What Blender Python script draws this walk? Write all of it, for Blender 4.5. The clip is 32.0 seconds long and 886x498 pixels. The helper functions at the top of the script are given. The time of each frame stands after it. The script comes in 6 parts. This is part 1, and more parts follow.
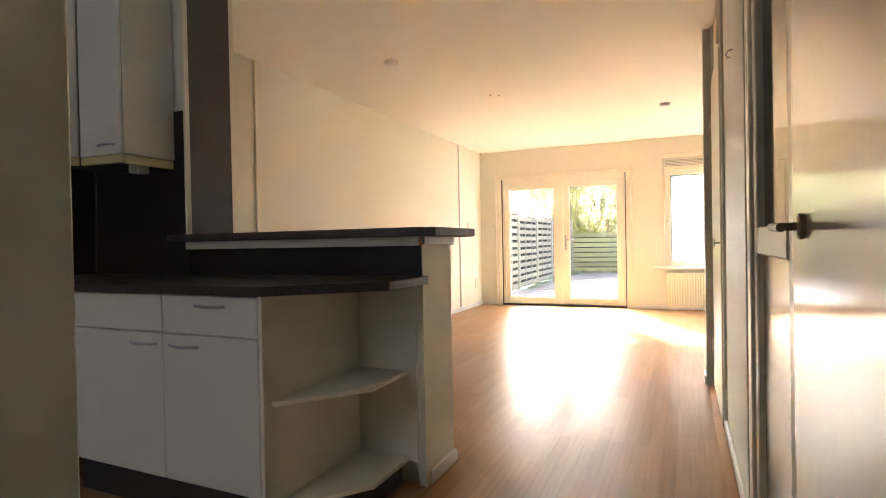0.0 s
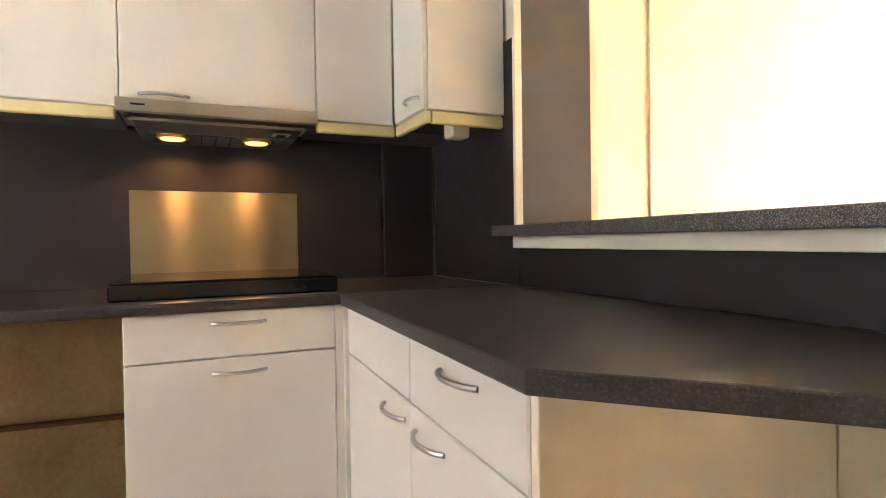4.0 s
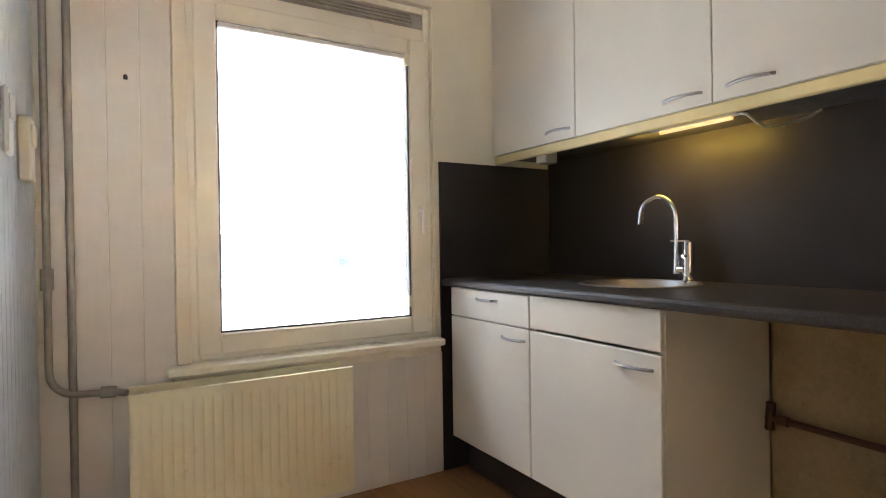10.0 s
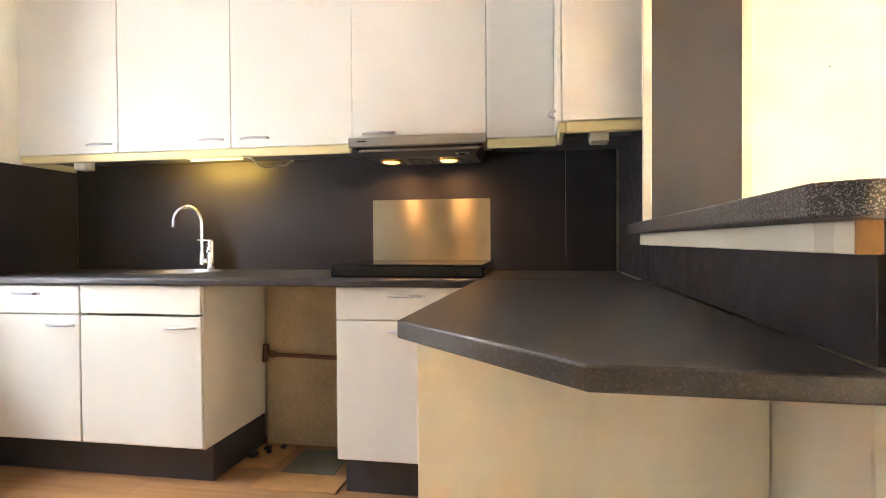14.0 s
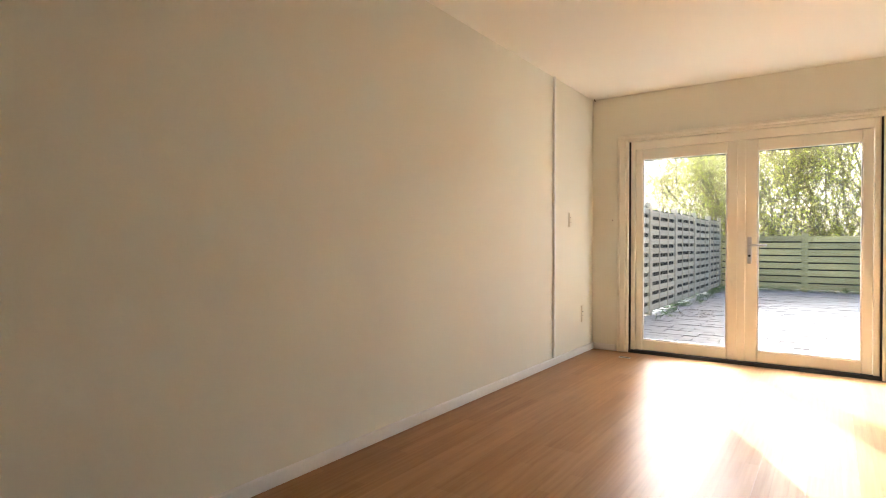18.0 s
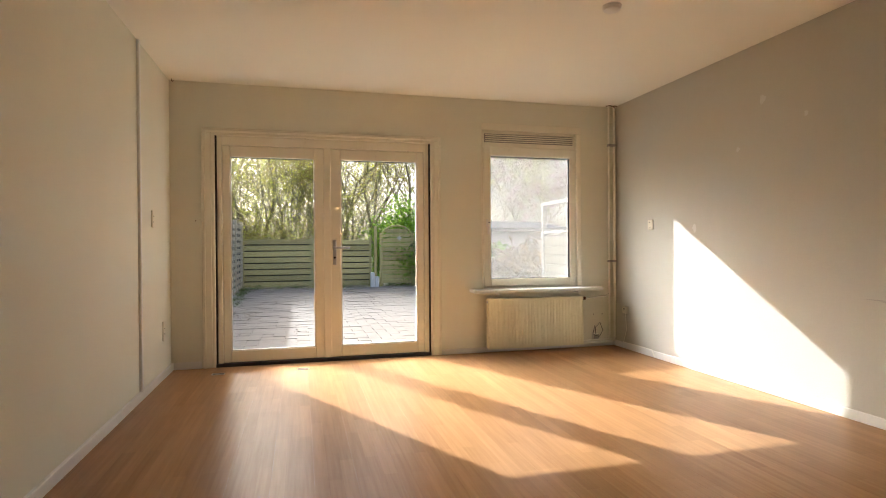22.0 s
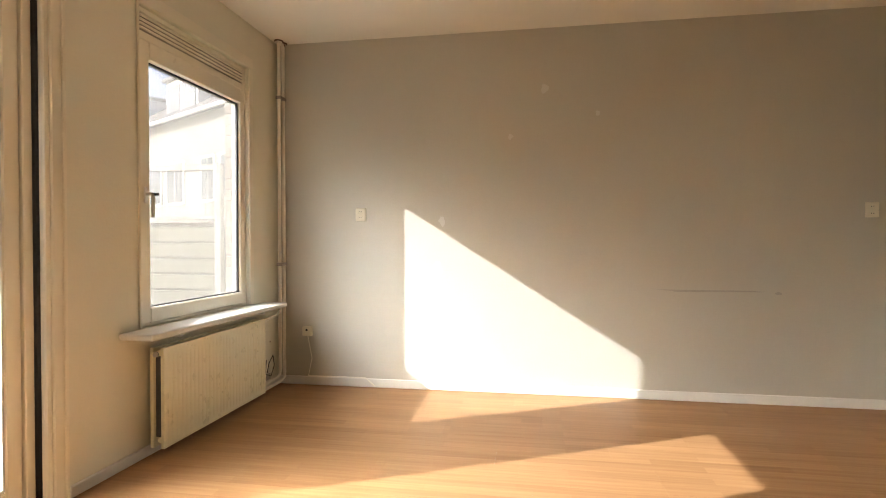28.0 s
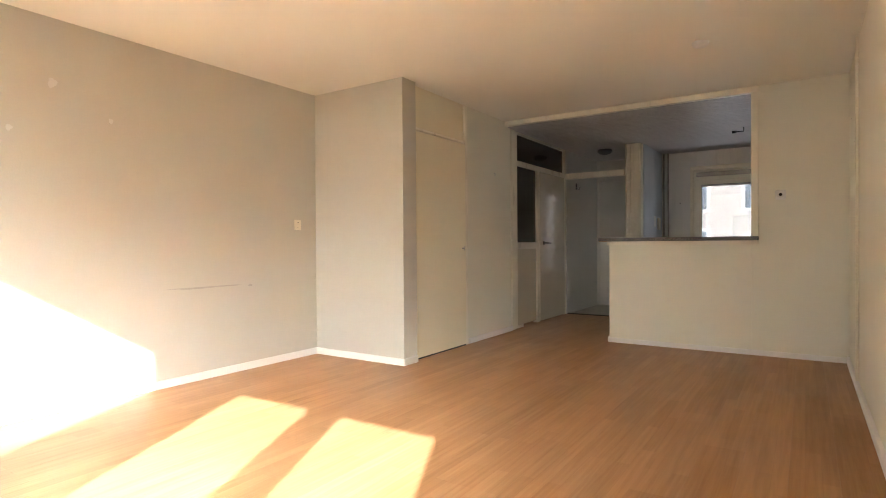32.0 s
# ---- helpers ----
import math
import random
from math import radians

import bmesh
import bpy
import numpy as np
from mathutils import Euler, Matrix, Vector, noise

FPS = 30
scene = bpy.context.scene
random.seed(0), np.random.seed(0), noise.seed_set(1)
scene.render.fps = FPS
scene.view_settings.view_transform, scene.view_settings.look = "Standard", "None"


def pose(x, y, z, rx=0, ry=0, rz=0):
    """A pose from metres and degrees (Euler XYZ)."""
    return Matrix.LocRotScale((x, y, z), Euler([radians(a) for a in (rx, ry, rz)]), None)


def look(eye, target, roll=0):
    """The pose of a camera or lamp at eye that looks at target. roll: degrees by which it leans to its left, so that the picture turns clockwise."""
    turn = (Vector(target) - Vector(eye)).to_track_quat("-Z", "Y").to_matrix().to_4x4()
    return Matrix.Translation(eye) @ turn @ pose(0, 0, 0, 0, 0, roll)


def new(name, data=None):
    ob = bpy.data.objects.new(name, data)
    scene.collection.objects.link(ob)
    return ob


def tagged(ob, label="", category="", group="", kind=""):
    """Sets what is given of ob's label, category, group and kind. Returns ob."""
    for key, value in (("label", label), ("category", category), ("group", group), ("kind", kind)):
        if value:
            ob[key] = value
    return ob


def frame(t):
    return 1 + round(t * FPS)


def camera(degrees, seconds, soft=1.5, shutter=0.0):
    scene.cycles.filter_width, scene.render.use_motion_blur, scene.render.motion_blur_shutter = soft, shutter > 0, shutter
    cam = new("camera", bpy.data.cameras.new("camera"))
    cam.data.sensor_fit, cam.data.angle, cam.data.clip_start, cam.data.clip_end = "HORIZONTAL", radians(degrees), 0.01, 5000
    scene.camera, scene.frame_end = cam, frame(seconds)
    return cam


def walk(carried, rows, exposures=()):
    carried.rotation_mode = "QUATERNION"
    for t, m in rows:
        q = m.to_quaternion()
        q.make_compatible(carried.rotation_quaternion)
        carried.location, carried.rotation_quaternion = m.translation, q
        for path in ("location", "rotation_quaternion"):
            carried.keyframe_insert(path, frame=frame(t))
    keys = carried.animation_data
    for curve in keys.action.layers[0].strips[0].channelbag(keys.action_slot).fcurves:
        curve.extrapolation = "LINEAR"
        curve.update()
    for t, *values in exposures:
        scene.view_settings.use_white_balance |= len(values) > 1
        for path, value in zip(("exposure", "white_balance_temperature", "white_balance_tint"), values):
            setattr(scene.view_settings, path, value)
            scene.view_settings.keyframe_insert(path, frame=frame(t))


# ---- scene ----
cam = camera(77.5, 32.0, soft=1.0)
# seconds, x, y, z, yaw, pitch, roll
PATH = [
    (0, 3.080, -2.309, 1.042, 23.50, -0.70, -1.09),
    (0.5, 3.072, -2.106, 1.052, 23.56, -1.00, -1.09),
    (1, 2.976, -1.890, 1.055, 24.09, -1.01, -1.02),
    (1.5, 2.869, -1.697, 1.052, 26.20, -0.92, -0.87),
    (2, 2.767, -1.517, 1.056, 31.68, -0.78, -1.05),
    (2.5, 2.632, -1.378, 1.048, 39.77, -0.66, -1.05),
    (4.5, 2.256, -1.181, 1.067, 74.65, -1.03, -0.93),
    (5, 2.175, -1.140, 1.074, 83.95, -1.10, -1.10),
    (5.5, 2.091, -1.094, 1.067, 95.07, -0.92, -0.98),
    (6, 2.013, -1.055, 1.067, 105.65, -0.58, -0.96),
    (6.5, 1.970, -0.994, 1.082, 115.70, -0.97, -1.15),
    (7, 1.996, -0.986, 1.070, 123.42, -0.70, -1.23),
    (7.5, 2.041, -0.959, 1.064, 130.11, -0.51, -1.07),
    (8, 2.020, -0.958, 1.070, 136.48, -0.68, -1.14),
    (8.5, 1.973, -0.942, 1.068, 142.37, -0.67, -1.09),
    (9, 1.959, -0.941, 1.064, 146.20, -0.51, -1.01),
    (9.5, 1.992, -0.956, 1.064, 147.61, -0.54, -0.90),
    (10, 1.976, -0.954, 1.060, 149.42, -0.46, -0.83),
    (10.5, 1.969, -0.912, 1.058, 151.18, -0.41, -0.92),
    (11, 2.145, -0.846, 1.053, 150.60, -0.48, -0.75),
    (11.5, 2.316, -0.717, 1.033, 149.63, -0.22, -0.64),
    (12, 2.509, -0.602, 1.038, 145.08, -0.50, -0.60),
    (12.5, 2.618, -0.639, 1.041, 135.33, -0.73, -0.58),
    (13, 2.718, -0.690, 1.041, 121.65, -0.86, -0.31),
    (13.5, 2.757, -0.654, 1.041, 109.61, -0.77, -0.39),
    (14, 2.758, -0.588, 1.048, 99.85, -0.82, -0.36),
    (14.5, 2.773, -0.424, 1.057, 91.35, -1.00, -0.70),
    (15, 2.763, -0.228, 1.061, 83.86, -0.98, -0.71),
    (15.5, 2.735, 0.020, 1.060, 76.70, -0.98, -0.65),
    (17.5, 2.210, 0.888, 1.056, 42.16, -0.68, -0.19),
    (18, 1.986, 0.938, 1.056, 35.23, -0.56, 0.08),
    (18.5, 1.822, 0.940, 1.056, 28.40, -0.25, 0.01),
    (19, 1.670, 1.020, 1.057, 21.20, -0.50, -0.03),
    (19.5, 1.538, 1.063, 1.057, 14.62, -0.28, -0.15),
    (20, 1.458, 1.078, 1.057, 7.68, -0.29, -0.15),
    (20.5, 1.275, 1.162, 1.057, -0.96, -0.38, -0.26),
    (21, 1.204, 1.168, 1.058, -7.34, -0.31, -0.26),
    (21.5, 1.119, 1.176, 1.058, -12.35, -0.29, -0.28),
    (22, 1.089, 1.179, 1.060, -14.44, -0.36, -0.38),
    (22.5, 1.059, 1.193, 1.059, -15.46, -0.34, -0.48),
    (23, 0.999, 1.265, 1.059, -15.80, -0.47, -0.45),
    (23.5, 0.973, 1.489, 1.058, -15.63, -0.78, -0.45),
    (24, 0.874, 1.801, 1.062, -16.70, -0.77, -0.37),
    (24.5, 0.749, 2.191, 1.059, -20.16, -0.86, -0.23),
    (26.5, 0.556, 3.606, 1.054, -48.17, -0.93, 0.01),
    (27, 0.576, 3.938, 1.054, -58.84, -1.15, -0.13),
    (27.5, 0.564, 4.197, 1.056, -68.72, -1.07, -0.23),
    (28, 0.456, 4.484, 1.050, -80.38, -0.78, -0.08),
    (28.5, 0.467, 4.831, 1.053, -92.23, -0.75, 0.14),
    (29, 0.517, 5.186, 1.058, -103.65, -0.96, 0.17),
    (29.5, 0.532, 5.484, 1.050, -113.74, -0.72, 0.21),
    (30, 0.455, 5.675, 1.053, -122.83, -0.64, 0.24),
    (30.5, 0.355, 5.877, 1.051, -130.66, -0.41, 0.02),
    (31, 0.310, 5.947, 1.058, -137.43, -0.41, -0.26),
    (31.5, 0.311, 5.978, 1.055, -142.69, -0.49, -0.33),
    (32, 0.315, 5.999, 1.054, -146.69, -0.51, -0.40),
]
walk(cam, [(t, pose(x, y, z, 90 + p, 0, a) @ pose(0, 0, 0, 0, 0, r)) for t, x, y, z, a, p, r in PATH],
     exposures=[(0.0, 4.0, 6150, 9), (2.5, 4.1, 6050, 9), (4.5, 6.85, 6700, 11), (6.0, 6.85, 6650, 11), (7.5, 6.3, 6550, 10), (9.0, 5.75, 6350, 10), (10.0, 5.48, 6400, 10), (11.0, 5.42, 6450, 10), (12.0, 5.75, 6250, 10), (13.0, 6.2, 6400, 10),
                (14.0, 6.8, 6350, 11), (15.5, 5.85, 5850, 11), (17.5, 3.4, 5850, 8), (19.0, 2.75, 6000, 8), (20.5, 2.3, 6200, 8), (24.5, 2.1, 6550, 10), (26.5, 1.8, 6450, 9), (28.0, 2.15, 6500, 9), (30.0, 2.75, 6150, 10), (32.0, 3.5, 6050, 10)])

# ---- world, sun, lamps ----
SUN_DIR = Vector((1.0, -1.935, -1.230)).normalized()
world = bpy.data.worlds.new("sky_world")
scene.world = world
world.use_nodes = True
wn = world.node_tree.nodes
sky = wn.new("ShaderNodeTexSky")
sky.sky_type = "NISHITA"
sky.sun_disc = False
sky.sun_elevation = math.asin(-SUN_DIR.z)
sky.sun_rotation = math.atan2(-SUN_DIR.x, -SUN_DIR.y)
sky.air_density, sky.dust_density = 0.5, 5.0
sky.ozone_density = 0.4
wn["Background"].inputs["Strength"].default_value = 0.15
world.node_tree.links.new(sky.outputs[0], wn["Background"].inputs["Color"])
sun_data = bpy.data.lights.new("sun", "SUN")
sun_data.energy, sun_data.angle, sun_data.color = 2.3, radians(0.6), (0.93, 0.96, 1.0)
sun = new("sun", sun_data)
sun.matrix_world = Matrix.Translation((-6, 16, 12)) @ SUN_DIR.to_track_quat("-Z", "Y").to_matrix().to_4x4()


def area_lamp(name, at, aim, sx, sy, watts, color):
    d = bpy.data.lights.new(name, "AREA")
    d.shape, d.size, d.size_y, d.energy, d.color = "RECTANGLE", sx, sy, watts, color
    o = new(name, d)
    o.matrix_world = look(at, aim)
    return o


def spot_lamp(name, at, aim, watts, color, angle, radius):
    d = bpy.data.lights.new(name, "SPOT")
    d.energy, d.color, d.spot_size, d.spot_blend, d.shadow_soft_size = watts, color, radians(angle), 0.6, radius
    o = new(name, d)
    o.matrix_world = look(at, aim)
    return o


# ---- plan, in metres: x across from the long party wall, y towards the garden, z up ----
W, GY, BY, KY, H, KH = 4.29, 6.37, 0.115, -3.19, 2.5, 2.44
PX = 3.29          # face of the hall partition
CLX, CLY = 3.225, 2.195   # closet corner
OUTZ = -0.12       # garden level

# ---- materials ----


def shader(name):
    m = bpy.data.materials.new(name)
    m.use_nodes = True
    nt = m.node_tree
    return m, nt, nt.nodes["Principled BSDF"], nt.nodes, nt.links


def coords(nt, scale=(1, 1, 1), kind="Object"):
    tc = nt.nodes.new("ShaderNodeTexCoord")
    mp = nt.nodes.new("ShaderNodeMapping")
    mp.inputs["Scale"].default_value = scale
    nt.links.new(tc.outputs[kind], mp.inputs["Vector"])
    return mp.outputs[0]


def noise_node(nt, vec, scale, detail=4.0, rough=0.55):
    n = nt.nodes.new("ShaderNodeTexNoise")
    n.inputs["Scale"].default_value, n.inputs["Detail"].default_value, n.inputs["Roughness"].default_value = scale, detail, rough
    if vec is not None:
        nt.links.new(vec, n.inputs["Vector"])
    return n.outputs["Fac"]


def ramp(nt, fac, stops):
    r = nt.nodes.new("ShaderNodeValToRGB")
    e = r.color_ramp.elements
    while len(e) < len(stops):
        e.new(0.5)
    for k, (p, c) in zip(e, stops):
        k.position, k.color = p, (*c, 1)
    nt.links.new(fac, r.inputs[0])
    return r.outputs[0]


def mixc(nt, fac, a, b, mode="MIX"):
    n = nt.nodes.new("ShaderNodeMix")
    n.data_type, n.blend_type = "RGBA", mode
    for sock, v in ((n.inputs[0], fac), (n.inputs[6], a), (n.inputs[7], b)):
        if isinstance(v, (int, float)):
            sock.default_value = v
        elif isinstance(v, tuple):
            sock.default_value = (*v, 1)
        else:
            nt.links.new(v, sock)
    return n.outputs[2]


def bump(nt, bs, height, strength, dist=0.002):
    b = nt.nodes.new("ShaderNodeBump")
    b.inputs["Strength"].default_value, b.inputs["Distance"].default_value = strength, dist
    nt.links.new(height, b.inputs["Height"])
    nt.links.new(b.outputs[0], bs.inputs["Normal"])


def dim(c, k):
    return tuple(min(1.0, v * k) for v in c)


def surface(name, col, rough=0.5, metal=0.0, var=0.08, big=1.3, fine=60.0, bumpy=0.15, stretch=(1, 1, 1), coat=0.0, per_piece=0.0, spots=None):
    """Paint, plastic, wood or metal: two scales of variation, fine relief, a rough-and-smooth map."""
    m, nt, bs, nodes, links = shader(name)
    v = coords(nt, stretch)
    c = ramp(nt, noise_node(nt, v, big, 3), [(0.3, dim(col, 1 - var)), (0.7, dim(col, 1 + var * 0.6))])
    f = noise_node(nt, v, fine, 5)
    c = mixc(nt, 0.35, c, ramp(nt, f, [(0.3, dim(col, 1 - var)), (0.75, dim(col, 1 + var))]))
    if spots:
        s = noise_node(nt, v, spots[0], 6, 0.7)
        c = mixc(nt, ramp(nt, s, [(spots[1], (0, 0, 0)), (spots[1] + 0.08, (1, 1, 1))]), c, spots[2])
    if per_piece:
        oi = nodes.new("ShaderNodeObjectInfo")
        c = mixc(nt, per_piece, c, ramp(nt, oi.outputs["Random"], [(0.0, dim(col, 0.55)), (1.0, dim(col, 1.45))]))
    links.new(c, bs.inputs["Base Color"])
    rr = ramp(nt, noise_node(nt, v, big * 6, 4), [(0.3, (rough * 0.85,) * 3), (0.7, (min(1, rough * 1.15),) * 3)])
    links.new(rr, bs.inputs["Roughness"])
    bs.inputs["Metallic"].default_value = metal
    bs.inputs["Coat Weight"].default_value = coat
    bs.inputs["Coat Roughness"].default_value = 0.12
    if bumpy:
        bump(nt, bs, f, bumpy)
    return m


M = {}
M["wall_white"] = surface("white_wall_paint", (0.78, 0.757, 0.63), 0.62, var=0.03, big=0.7, fine=90, bumpy=0.45, spots=(2.2, 0.74, (0.70, 0.65, 0.56)))
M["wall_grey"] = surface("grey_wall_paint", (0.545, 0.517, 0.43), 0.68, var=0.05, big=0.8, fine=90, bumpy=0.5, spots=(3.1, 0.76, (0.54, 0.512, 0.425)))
M["ceiling"] = surface("ceiling_paint", (0.90, 0.875, 0.775), 0.75, var=0.02, big=0.5, fine=130, bumpy=0.35)
M["trim"] = surface("cream_gloss_trim", (0.82, 0.775, 0.64), 0.3, var=0.015, big=1.0, fine=25, bumpy=0.02, stretch=(1, 1, 0.2))
M["door_cream"] = surface("aged_cream_door_paint", (0.78, 0.72, 0.53), 0.34, var=0.02, big=0.9, fine=25, bumpy=0.02)
M["bronze"] = surface("dark_bronze_door_fitting", (0.22, 0.17, 0.13), 0.3, 0.85, var=0.1, bumpy=0.03)
M["door_smooth"] = surface("smooth_cream_door_paint", (0.76, 0.73, 0.63), 0.35, var=0.02, big=0.9, fine=25, bumpy=0.02)
M["hood_body"] = surface("dark_metal_hood_body", (0.16, 0.155, 0.15), 0.4, 0.8, var=0.1, big=4, fine=60, bumpy=0.05)
M["trim_gloss"] = surface("cream_high_gloss_door_paint", (0.79, 0.73, 0.59), 0.13, var=0.03, big=1.5, fine=30, bumpy=0.05, coat=0.6)
M["base"] = surface("white_baseboard_paint", (0.82, 0.80, 0.75), 0.4, var=0.06, big=3, fine=50, bumpy=0.1, spots=(9, 0.72, (0.5, 0.46, 0.4)))
M["upvc"] = surface("cream_window_frame", (0.85, 0.815, 0.69), 0.32, var=0.02, big=2, fine=80, bumpy=0.04)
M["front"] = surface("white_laminate_front", (0.80, 0.775, 0.70), 0.38, var=0.02, big=2, fine=120, bumpy=0.05)
M["carcass"] = surface("white_melamine", (0.84, 0.79, 0.66), 0.5, var=0.03, big=3, fine=90, bumpy=0.05)
M["pelmet"] = surface("yellowed_cream_pelmet", (0.80, 0.69, 0.36), 0.4, var=0.05, big=3, fine=70, bumpy=0.05)
M["dark"] = surface("anthracite_laminate", (0.036, 0.031, 0.033), 0.45, var=0.12, big=3, fine=160, bumpy=0.1)
M["dark"].node_tree.nodes["Principled BSDF"].inputs["Specular IOR Level"].default_value = 0.22
M["dark_jamb"] = surface("dark_grey_laminate_panel", (0.085, 0.08, 0.082), 0.5, var=0.08, big=3, fine=160, bumpy=0.1)
M["plinth"] = surface("dark_plinth", (0.05, 0.047, 0.052), 0.4, var=0.1, big=4, fine=120, bumpy=0.1)
M["steel"] = surface("brushed_stainless_steel", (0.62, 0.60, 0.56), 0.32, 1.0, var=0.08, big=2, fine=220, bumpy=0.06, stretch=(1, 0.05, 1))
M["steel_v"] = surface("brushed_steel_splashback", (0.52, 0.45, 0.31), 0.33, 1.0, var=0.06, big=2, fine=200, bumpy=0.0, stretch=(1, 0.06, 1))
# the brushing runs across the plate and draws highlights out upright
steel_tree = M["steel_v"].node_tree
tangent = steel_tree.nodes.new("ShaderNodeTangent")
tangent.direction_type, tangent.axis = "RADIAL", "Z"
steel_bsdf = steel_tree.nodes["Principled BSDF"]
steel_bsdf.inputs["Anisotropic"].default_value = 0.85
steel_bsdf.inputs["Anisotropic Rotation"].default_value = 0.25
steel_tree.links.new(tangent.outputs[0], steel_bsdf.inputs["Tangent"])
M["steel_warm"] = surface("satin_steel_hood_front", (0.52, 0.49, 0.43), 0.34, 0.9, var=0.06, big=2, fine=200, bumpy=0.05, stretch=(1, 0.05, 1))
M["chrome"] = surface("chrome", (0.82, 0.82, 0.82), 0.08, 1.0, var=0.02, bumpy=0.0)
M["handle"] = surface("satin_metal_handle", (0.55, 0.55, 0.56), 0.3, 1.0, var=0.05, bumpy=0.03)
M["hob"] = surface("black_hob_glass", (0.006, 0.006, 0.007), 0.12, var=0.2, big=9, fine=30, bumpy=0.1, spots=(22, 0.62, (0.035, 0.036, 0.04)))
M["wood_edge"] = surface("raw_chipboard_edge", (0.5, 0.26, 0.09), 0.7, var=0.25, big=8, fine=120, bumpy=0.4)
M["concrete"] = surface("bare_stained_wall", (0.54, 0.42, 0.25), 0.85, var=0.35, big=3.2, fine=60, bumpy=0.7, spots=(4.0, 0.60, (0.30, 0.17, 0.07)))
M["pipe"] = surface("worn_galvanised_pipe", (0.40, 0.375, 0.34), 0.36, 0.7, var=0.2, big=5, fine=60, bumpy=0.2)
M["copper"] = surface("tarnished_copper_pipe", (0.16, 0.08, 0.05), 0.5, 0.5, var=0.3, big=6, fine=60, bumpy=0.3)
M["pipe_cream"] = surface("cream_painted_pipe", (0.88, 0.85, 0.74), 0.35, var=0.06, big=6, fine=60, bumpy=0.1)
M["radiator"] = surface("cream_radiator_enamel", (0.87, 0.83, 0.61), 0.3, var=0.03, big=3, fine=60, bumpy=0.05)
M["black"] = surface("black_rubber", (0.02, 0.02, 0.021), 0.6, var=0.2, big=6, fine=60, bumpy=0.1)
M["plastic"] = surface("ivory_plastic", (0.76, 0.71, 0.56), 0.35, var=0.03, big=8, fine=60, bumpy=0.03)
M["white_plastic"] = surface("white_plastic", (0.8, 0.79, 0.75), 0.35, var=0.02, big=8, fine=60, bumpy=0.02)
M["panel_blue"] = surface("pale_blue_grey_boards", (0.62, 0.655, 0.68), 0.45, var=0.04, big=1.5, fine=60, bumpy=0.1, stretch=(1, 1, 0.15), per_piece=0.03)
M["panel_white"] = surface("off_white_boards", (0.80, 0.785, 0.735), 0.45, var=0.04, big=1.6, fine=60, bumpy=0.12, stretch=(1, 1, 0.15), per_piece=0.03, spots=(6, 0.75, (0.60, 0.57, 0.51)))
M["filler"] = surface("pale_wall_filler", (0.645, 0.63, 0.565), 0.7, var=0.04, big=20, fine=90, bumpy=0.3)
M["slat"] = surface("grey_ceiling_slats", (0.46, 0.43, 0.42), 0.40, var=0.05, big=2, fine=60, bumpy=0.08, stretch=(0.2, 1, 1))
M["hall_floor"] = surface("grey_hall_tiles", (0.40, 0.385, 0.36), 0.35, var=0.15, big=3, fine=60, bumpy=0.15)
M["mat"] = surface("dark_coir_mat", (0.06, 0.055, 0.05), 0.95, var=0.3, big=30, fine=300, bumpy=0.8)
M["hall_wall"] = surface("pale_hall_wall", (0.70, 0.68, 0.635), 0.6, var=0.03, big=1, fine=90, bumpy=0.25)
M["fence"] = surface("weathered_fence_wood", (0.50, 0.425, 0.18), 0.85, var=0.3, big=3, fine=40, bumpy=0.25, stretch=(0.3, 0.3, 6), per_piece=0.42, spots=(2.0, 0.60, (0.25, 0.27, 0.10)))
M["fence_left"] = surface("silvered_fence_wood", (0.45, 0.39, 0.28), 0.85, var=0.2, big=3, fine=40, bumpy=0.25, stretch=(0.3, 0.3, 6), per_piece=0.15)
M["paver"] = surface("grey_brown_pavers", (0.23, 0.205, 0.18), 0.85, var=0.18, big=2.5, fine=70, bumpy=0.6, per_piece=0.18, spots=(1.2, 0.7, (0.16, 0.17, 0.10)))
M["street"] = surface("pale_concrete_paving", (0.40, 0.39, 0.37), 0.85, var=0.1, big=0.8, fine=40, bumpy=0.4)
M["trellis"] = surface("chalky_trellis_paint", (0.34, 0.33, 0.30), 0.75, var=0.12, big=4, fine=50, bumpy=0.2)
M["panel"] = surface("mossy_grey_panel_wood", (0.17, 0.17, 0.12), 0.9, var=0.25, big=3, fine=40, bumpy=0.3, per_piece=0.25)
# near-black wood tone stands in for the shade between fence boards
M["fence_gap_shade"] = surface("shade_dark_fence_wood", (0.035, 0.03, 0.018), 0.9, var=0.3, big=3, fine=40, bumpy=0.3, per_piece=0.3)
M["soil"] = surface("moss_and_soil", (0.12, 0.11, 0.06), 0.95, var=0.4, big=2, fine=30, bumpy=0.9, spots=(0.6, 0.55, (0.10, 0.15, 0.05)))
M["bark"] = surface("grey_brown_bark", (0.17, 0.14, 0.085), 0.9, var=0.3, big=6, fine=60, bumpy=0.9, stretch=(1, 1, 0.2))
M["render"] = surface("cream_house_render", (0.29, 0.27, 0.235), 0.85, var=0.08, big=0.6, fine=30, bumpy=0.3)
M["roof"] = surface("dark_roof_tiles", (0.10, 0.095, 0.095), 0.7, var=0.2, big=2, fine=20, bumpy=0.4)
M["brick"] = surface("grey_brown_brick", (0.27, 0.235, 0.20), 0.85, var=0.2, big=5, fine=60, bumpy=0.5, per_piece=0.2)
M["street_brick"] = surface("pale_yellow_brick", (0.30, 0.285, 0.26), 0.85, var=0.1, big=0.8, fine=14, bumpy=0.3, stretch=(1, 1, 3))
M["mortar"] = surface("pale_mortar", (0.32, 0.31, 0.285), 0.9, var=0.1, big=6, fine=80, bumpy=0.5)
